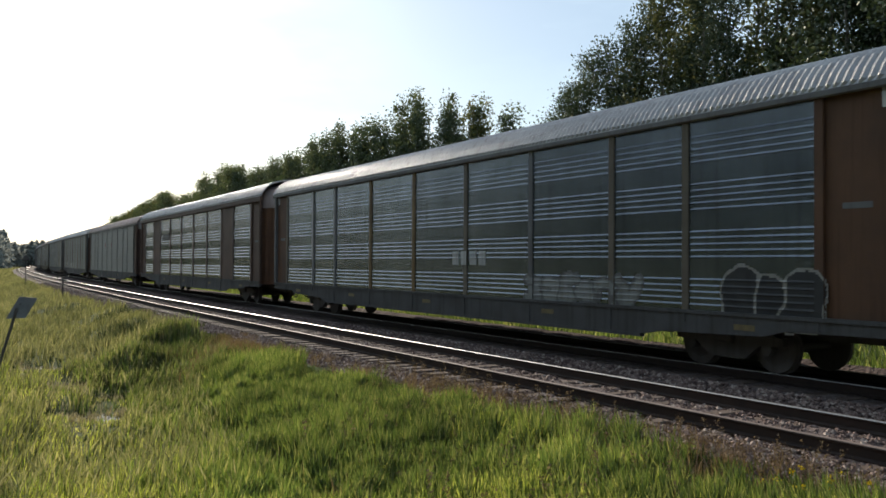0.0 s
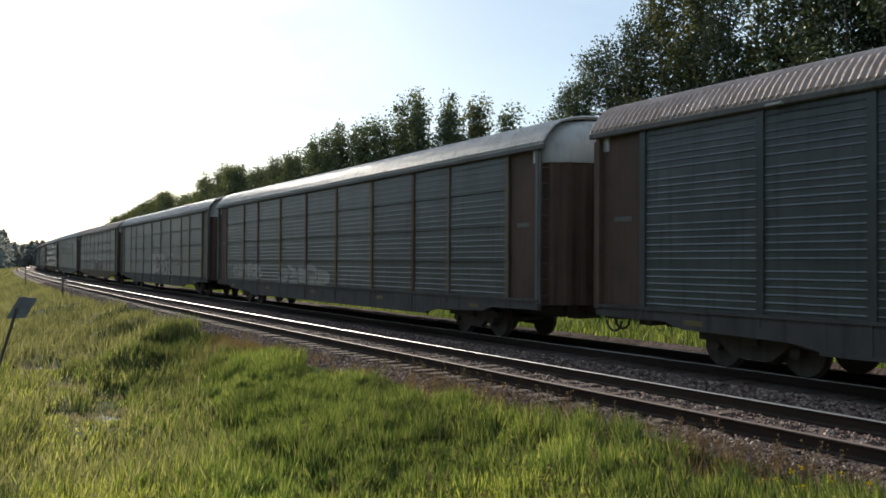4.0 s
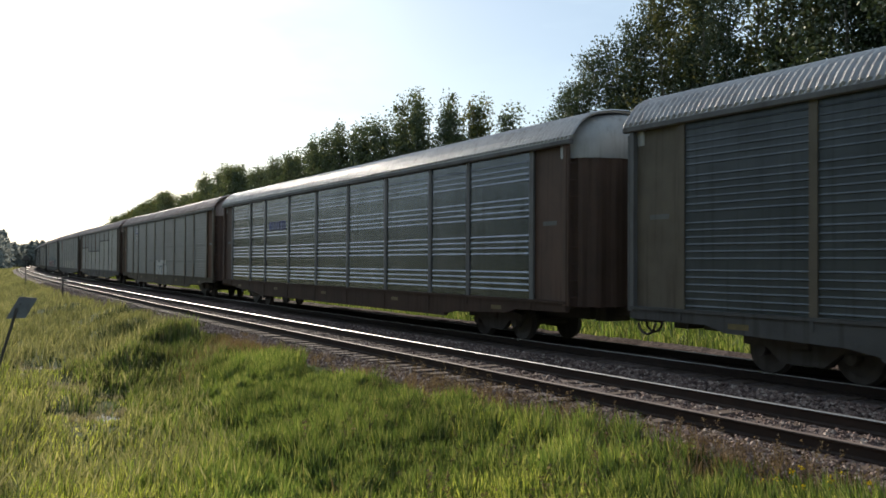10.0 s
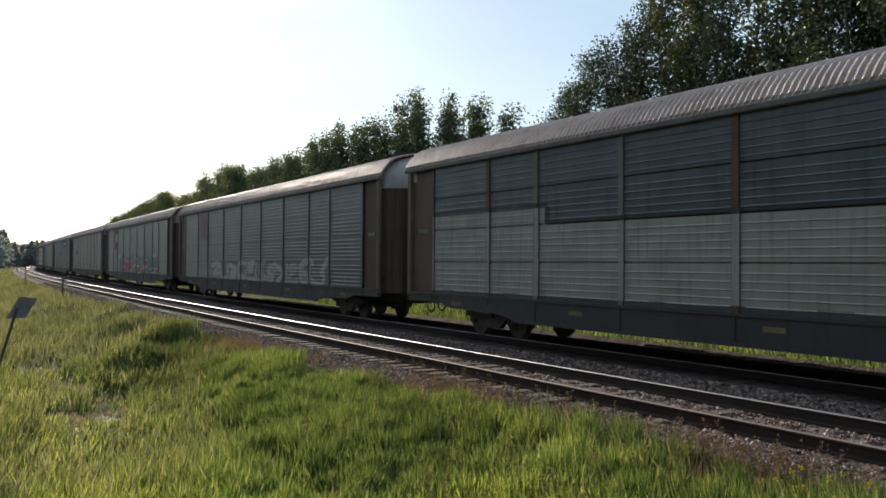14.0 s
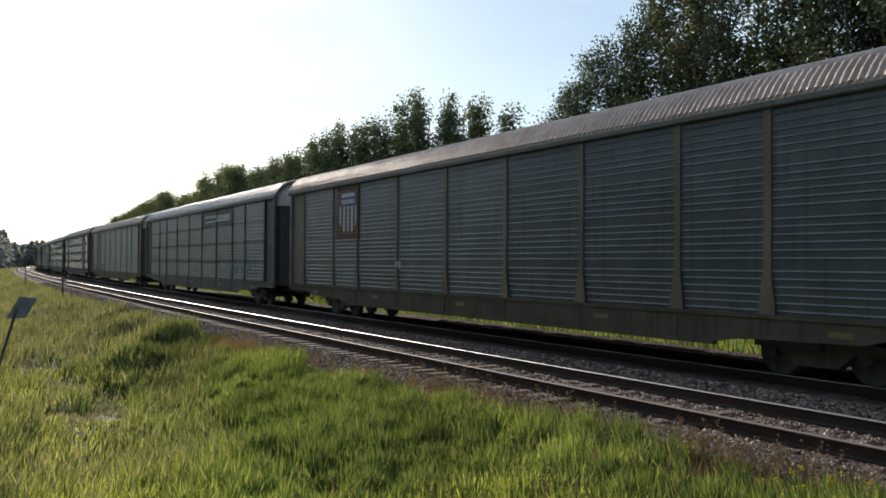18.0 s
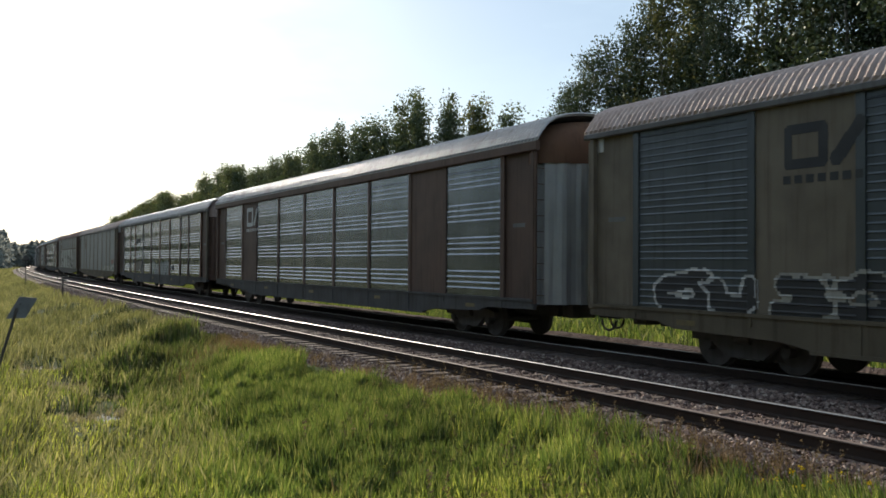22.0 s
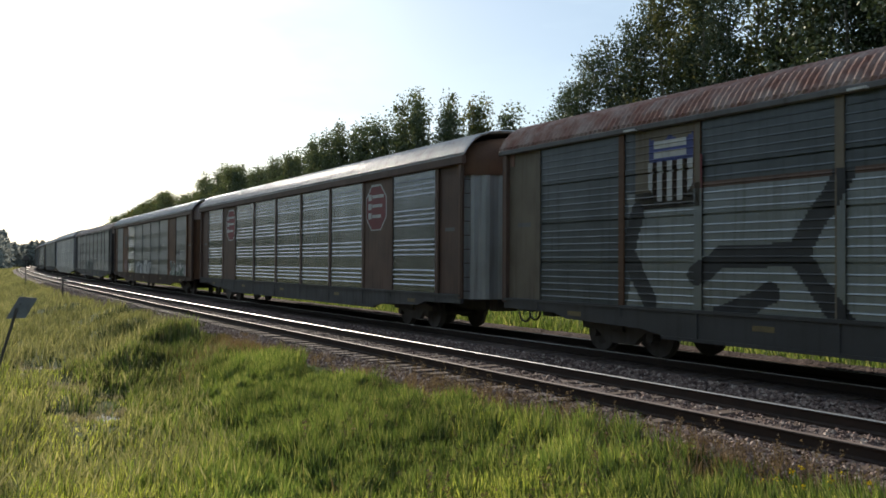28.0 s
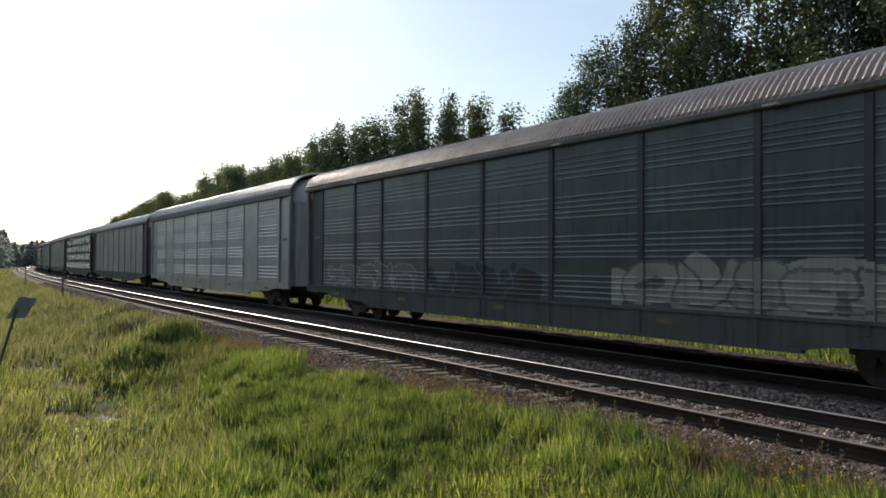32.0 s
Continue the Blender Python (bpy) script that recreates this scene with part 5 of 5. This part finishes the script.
# ---- grass ----
def blades(name, label, spots, material, width, bend, seed):
    """Blades as bent tapering strips. spots: (x, y, z, height)."""
    rnd = random.Random(seed)
    verts, faces = [], []
    for x, y, z, h in spots:
        a = rnd.uniform(0, 2 * math.pi)
        lean = rnd.uniform(0.1, bend) * h
        b = rnd.gauss(2.6, 0.9)
        dx, dy = math.cos(b) * lean, math.sin(b) * lean
        wx, wy = math.cos(a) * width * 0.5, math.sin(a) * width * 0.5
        m = len(verts)
        verts += [(x - wx, y - wy, z - 0.03), (x + wx, y + wy, z - 0.03),
                  (x - wx * 0.8 + dx * 0.35, y - wy * 0.8 + dy * 0.35, z + h * 0.55), (x + wx * 0.8 + dx * 0.35, y + wy * 0.8 + dy * 0.35, z + h * 0.55),
                  (x + dx, y + dy, z + h * (1.0 - 0.2 * lean / h))]
        faces += [(m, m + 1, m + 3, m + 2), (m + 2, m + 3, m + 4)]
    return tagged(new(name, big_mesh(name, verts, faces, material)), label, "grass", kind="stuff")


def grass_spots(rnd, n, s0, s1, o0, o1, h0, h1, power=1.0, keep=lambda s, o: 1.0):
    """Tufted: height and density follow noise at two sizes, with bare holes."""
    out = []
    while len(out) < n:
        s = s0 + (s1 - s0) * rnd.random() ** power
        o = rnd.uniform(o0, o1)
        x, y, _ = on_line(s, o)
        tuft = noise.noise((x * 2.6, y * 2.6, 4.0))
        if rnd.random() > 0.55 + 1.1 * tuft or rnd.random() > keep(s, o):
            continue
        by_water = -32 < x < -13 and -1 < y < 6
        if by_water and any(math.hypot((x - px) * 0.7, y - py) < pr * 0.95 for px, py, pr in PUDDLES) and rnd.random() < 0.72:
            continue
        patch_h = 0.80 + 0.45 * noise.noise((x * 0.4, y * 0.4, 9.0)) + 0.35 * tuft
        for px, py, pr in PUDDLES if by_water else ():   # trodden short on the near side of the water
            along = ((x - px) * -px - (y - py) * py) / math.hypot(px, py)
            side = ((x - px) * py - (y - py) * px) / math.hypot(px, py)
            if 0 < along < 3.6 and abs(side) < pr * 0.85:
                patch_h *= 0.28
        out.append((x, y, ground_z(x, y), max(0.06, rnd.uniform(h0, h1) * patch_h)))
    return out


def clump_spots(rnd, clumps):
    out = []
    for x0, y0, r, h, n in clumps:
        for _ in range(n):
            a, q = rnd.uniform(0, 2 * math.pi), r * math.sqrt(rnd.random())
            x, y = x0 + 1.4 * q * math.cos(a), y0 + q * math.sin(a)
            out.append((x, y, ground_z(x, y), h * rnd.uniform(0.6, 1.1) * (1.15 - 0.4 * q / r)))
    return out


def flakes(name, label, spots, material, rnd):
    verts, faces = [], []
    for x, y, z, r in spots:
        p = Vector((x, y, z))
        u = Vector([rnd.gauss(0, 1) for _ in range(3)]).normalized() * r
        w = u.cross(Vector([rnd.gauss(0, 1) for _ in range(3)])).normalized() * r * 0.8
        m = len(verts)
        verts += [tuple(p - u), tuple(p + w), tuple(p + u), tuple(p - w)]
        faces.append((m, m + 1, m + 2, m + 3))
    return tagged(new(name, big_mesh(name, verts, faces, material)), label, "weeds", kind="stuff")


def make_grass():
    rnd = random.Random(3)

    def near_keep(s, o):
        edge = 0.50 * smooth(8.6, 10.2, s) + 0.30 * smooth(13.0, 20.0, s) - 0.55 * smooth(23.0, 32.0, s) - 0.25 * smooth(9.0, 8.2, s) * smooth(7.0, 7.8, s)
        return smooth(0.9, 1.7, -o - edge + 0.6 * noise.noise((s * 0.5, o * 0.6, 2.0)))

    # share of blades that take the brighter, sunlit colour
    def sun_tone(s, o):
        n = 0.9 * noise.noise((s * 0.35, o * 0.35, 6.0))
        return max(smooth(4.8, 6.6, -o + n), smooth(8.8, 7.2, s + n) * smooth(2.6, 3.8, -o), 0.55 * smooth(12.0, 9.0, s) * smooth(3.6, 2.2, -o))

    def mound(s, o):
        return near_keep(s, o) * (1 - 0.9 * smooth(0.3, 0.8, ditch_at(s, o)))

    def marsh(s, o):
        return near_keep(s, o) * smooth(0.2, 0.7, ditch_at(s, o))
    blades("near_grass", "long bright green grass on the mound beside the track", grass_spots(rnd, 74000, 0.5, 27, -9.0, -0.7, 0.30, 0.58, 1.0, lambda s, o: mound(s, o) * smooth(0.5, 4.5, s) * (1 - 0.85 * sun_tone(s, o))), GRASS, 0.021, 0.42, 1)
    blades("sunlit_grass", "yellow-green grass on the mound, sunlight put into its colour", grass_spots(rnd, 56000, -1.0, 27, -12.0, -2.0, 0.26, 0.50, 1.0, lambda s, o: mound(s, o) * (0.12 + 0.88 * smooth(-1.0, 4.5, s)) * smooth(12.0, 9.5, -o) * (0.06 + 0.94 * sun_tone(s, o))), SUNTONE_GRASS, 0.019, 0.5, 11)

    def round_about(s, o):
        n = 3.5 * noise.noise((s * 0.15, o * 0.15, 8.0))
        seen = s > 5.5 and o > -9.5
        return 0.0 if seen else near_keep(s, o) * (1 - smooth(9.0, 24.0, math.hypot(s - 3, o + 9) + n))

    def fade(s, o):
        n = 5.0 * noise.noise((s * 0.06, o * 0.06, 2.5))
        return 1 - smooth(9.0, 26.0, -o + n)
    blades("meadow_grass", "tufted green meadow grass round about", grass_spots(rnd, 46000, -24, 28, -34.0, -0.7, 0.25, 0.5, 1.0, round_about), SUNTONE_GRASS, 0.035, 0.55, 12)
    blades("marsh_grass", "rough olive marsh grass along the ditch", grass_spots(rnd, 105000, 8, 150, -28, -1.3, 0.30, 0.60, 1.7, lambda s, o: marsh(s, o) * fade(s, o)), SEDGE, 0.03, 0.7, 2)
    blades("verge_grass", "sunlit grass beyond the tracks", grass_spots(rnd, 50000, -20, 170, 7.0, 24.0, 0.35, 0.7, 1.3, lambda s, o: 1 - 0.9 * smooth(13.0, 23.0, o + 4 * noise.noise((s * 0.1, o * 0.1, 1.5)))), GRASS, 0.05, 0.6, 4)
    blades("distant_grass", "rough green grass along the line in the distance", grass_spots(rnd, 16000, 140, 330, -40, -1.5, 0.5, 0.8, 1.2), SEDGE, 0.16, 0.6, 14)
    # dark tussocks set where the humps' shaded faces lie
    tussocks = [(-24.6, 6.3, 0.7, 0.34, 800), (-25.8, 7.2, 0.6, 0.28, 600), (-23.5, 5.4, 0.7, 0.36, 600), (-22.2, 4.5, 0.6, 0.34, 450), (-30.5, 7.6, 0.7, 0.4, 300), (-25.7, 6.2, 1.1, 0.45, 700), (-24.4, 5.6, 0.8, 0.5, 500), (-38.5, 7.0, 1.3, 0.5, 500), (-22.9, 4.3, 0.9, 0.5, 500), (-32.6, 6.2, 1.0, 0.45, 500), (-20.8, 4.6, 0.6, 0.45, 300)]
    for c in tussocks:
        tagged(blades("tussock", "tall dense sedge tussock at the ditch, shade put into its colour", clump_spots(rnd, [c]), SHADE_SEDGE, 0.026, 0.4, 6), category="grass", group="sedge tussocks")
    dry, straw = [], []
    for _ in range(150):
        s, o = rnd.uniform(5, 26), -0.75 - abs(rnd.gauss(0, 0.45))
        x, y, _z = on_line(s, o)
        dry.append((x, y, rnd.uniform(0.07, 0.2), rnd.uniform(0.15, 0.42), rnd.randint(10, 34)))
    for px, py, pr in PUDDLES:                  # bleached reeds standing in and round the water
        for _ in range(15):
            straw.append((px + rnd.gauss(0, 1.0), py + rnd.gauss(0, 0.5), rnd.uniform(0.1, 0.3), rnd.uniform(0.12, 0.35), rnd.randint(10, 26)))
    for _ in range(150):
        s, o = rnd.gauss(22.0, 1.6), rnd.uniform(-3.4, -1.4)
        x, y, _z = on_line(s, o)
        dry.append((x, y, rnd.uniform(0.2, 0.5), rnd.uniform(0.3, 0.5), rnd.randint(30, 80)))
    for _ in range(420):
        s, o = 4.6 + 9.5 * rnd.random(), -0.55 - 2.6 * rnd.random() ** 1.4
        x, y, _z = on_line(s, o)
        dry.append((x, y, rnd.uniform(0.1, 0.3), rnd.uniform(0.22, 0.45), rnd.randint(16, 40)))
    for _ in range(60):
        s, o = rnd.uniform(5, 14), rnd.uniform(-6.5, -1.2)
        x, y, _z = on_line(s, o)
        dry.append((x, y, rnd.uniform(0.1, 0.3), rnd.uniform(0.25, 0.42), rnd.randint(10, 30)))
    blades("dead_reeds", "bleached dead reeds round the puddles in the ditch", clump_spots(rnd, straw), STRAW, 0.014, 0.9, 15)
    blades("dry_grass", "straw-coloured dry grass and weeds at the ballast edge", clump_spots(rnd, dry), DRYGRASS, 0.010, 0.9, 7)
    stalks, heads, petals = [], [], []
    for k in range(300):
        if k < 190:
            s, o = rnd.uniform(5.0, 16), -0.65 - abs(rnd.gauss(0, 0.55))
        else:
            s, o = rnd.uniform(6.0, 12.5), rnd.uniform(-4.8, -1.6)
        x, y, _z = on_line(s, o)
        z = max(ground_z(x, y), -0.40 if o > -1.3 else -9)
        h = rnd.uniform(0.30, 0.55)
        stalks.append((x, y, z, h))
        lx, ly = rnd.uniform(-0.08, 0.08), rnd.uniform(-0.08, 0.08)
        for _ in range(26):
            f = rnd.uniform(0.45, 1.02)
            heads.append((x + lx * f + rnd.gauss(0, 0.018), y + ly * f + rnd.gauss(0, 0.018), z + h * f, rnd.uniform(0.008, 0.018)))
    for k in range(12):
        s, o = rnd.uniform(5.0, 6.0), rnd.uniform(-1.7, -0.9)
        x, y, _z = on_line(s, o)
        z = ground_z(x, y) + rnd.uniform(0.22, 0.34)
        for _ in range(7):
            petals.append((x + rnd.gauss(0, 0.02), y + rnd.gauss(0, 0.02), z + rnd.gauss(0, 0.012), rnd.uniform(0.012, 0.02)))
    blades("weed_stalks", "thin brown weed stalks at the ballast edge", stalks, DRYGRASS, 0.007, 0.3, 9)
    flakes("seed_heads", "reddish brown weed seed heads at the ballast edge", heads, SEEDS, rnd)
    flakes("wild_flowers", "small yellow wild flowers in the grass", petals, PETAL, rnd)


make_grass()


# ---- loose ballast stones ----
def make_stones():
    rnd = random.Random(17)
    verts, faces = [], []
    base = [(1, 0, 0), (-1, 0, 0), (0, 1, 0), (0, -1, 0), (0, 0, 1), (0, 0, -1)]
    tri = [(0, 2, 4), (2, 1, 4), (1, 3, 4), (3, 0, 4), (2, 0, 5), (1, 2, 5), (3, 1, 5), (0, 3, 5)]
    for k in range(60000):
        s = 3 + 92 * rnd.random() ** 1.9
        o = rnd.choice((rnd.uniform(-1.75, -0.4), rnd.uniform(-1.75, -0.4), rnd.uniform(-0.5, 2.1), rnd.uniform(2.0, 3.6)))
        if -0.09 < o < 0.09 or GAUGE - 0.09 < o < GAUGE + 0.09:
            continue
        z = 0.03 * smooth(15, 11, s) if -1.0 < o < 0.1 else 0.0
        z += -0.205 if o > 0.1 else -0.235 if o > -0.5 else -0.235 - 0.19 * (-0.5 - o) if o > -0.95 else -0.32 - 0.28 * (-0.95 - o)
        x, y, _ = on_line(s, o)
        r = rnd.uniform(0.016, 0.045) * (1 + 0.6 * smooth(25, 60, s))
        m = len(verts)
        a = rnd.uniform(0, 6.28)
        ca, sa = math.cos(a), math.sin(a)
        for bx, by, bz in base:
            bx, by, bz = (bx + rnd.uniform(-0.3, 0.3)) * r * 1.3, (by + rnd.uniform(-0.3, 0.3)) * r, (bz + rnd.uniform(-0.25, 0.25)) * r * 0.8
            verts.append((x + bx * ca - by * sa, y + bx * sa + by * ca, z + bz + 0.008 + rnd.uniform(0, 0.012)))
        faces += [tuple(m + i for i in t) for t in tri]
    tagged(new("ballast_stones", big_mesh("ballast_stones", verts, faces, STONE)), "loose broken ballast stones between and beside the rails", "stones", kind="stuff")


make_stones()


# ---- signs by the line ----
def make_signs():
    root = tagged(new("leaning_sign"), "weathered grey sign board on a leaning post, seen from behind", "sign")
    root.location = (-14.93, 0.55, ground_z(-14.93, 0.55) - 0.05)
    g = root.location.z
    z0 = 1.06 - g
    sh = Shape()
    pts = [(0.464, z0), (0.738, z0), (0.91, z0 + 0.31), (0.655, z0 + 0.335)]
    n = 4
    sh.add([(-0.01 - 0.02 * i, y, z) for i, (y, z) in enumerate(pts)] + [(0.012 - 0.02 * i, y, z) for i, (y, z) in enumerate(pts)],
           [(0, 1, 2, 3), (7, 6, 5, 4)] + [(i, n + i, n + (i + 1) % n, (i + 1) % n) for i in range(n)])
    part("board", sh.mesh("board", SIGN_GREY), root)
    part("post", Shape().tube((0, -0.02, 0), (0.0, 0.62, z0 + 0.16), 0.022, n=8).mesh("post", UNDER), root)
    bolt = Shape()
    for y, z in ((0.58, z0 + 0.08), (0.66, z0 + 0.22)):
        bolt.tube((0.0, y, z), (0.035, y, z), 0.014, n=6)
    part("bolts", bolt.mesh("bolts", UNDER), root)
    x, y = -99.6, 8.57
    root = tagged(new("track_sign"), "dark pointed track sign on a slim post beside the rails", "sign")
    g = ground_z(x, y)
    root.location = (x, y, g)
    part("post", Shape().tube((0, 0, -0.2), (0, 0, 2.5 - g), 0.06, n=8).mesh("post", UNDER), root)
    head = Shape()
    head.add([(0.05, -0.45, 2.0 - g), (0.05, 0.45, 2.0 - g), (0.05, 0.12, 2.5 - g), (0.05, -0.12, 2.5 - g), (0.0, -0.45, 2.0 - g), (0.0, 0.45, 2.0 - g), (0.0, 0.12, 2.5 - g), (0.0, -0.12, 2.5 - g)],
             [(0, 1, 2, 3), (7, 6, 5, 4), (0, 4, 5, 1), (1, 5, 6, 2), (2, 6, 7, 3), (3, 7, 4, 0)])
    part("board", head.mesh("board", UNDER), root)
    x, y = on_line(61.5, -2.0)[:2]
    root = tagged(new("marker_post"), "low dark marker post with a flat board beside the rails", "post")
    g = ground_z(x, y)
    root.location = (x, y, g)
    part("post", Shape().bevel_box(-0.04, 0.04, -0.04, 0.04, -0.2, 0.85 - g, 0.01).mesh("post", UNDER), root)
    part("board", Shape().bevel_box(-0.02, 0.02, -0.34, 0.34, 0.80 - g, 0.95 - g, 0.02).mesh("board", UNDER), root)


make_signs()


def motions():
    for k, ob in enumerate(CARS):
        i = FIRST_CAR + k
        walk(ob, [(t * 0.5, car_pose(i, t * 0.5)) for t in range(65)])


motions()
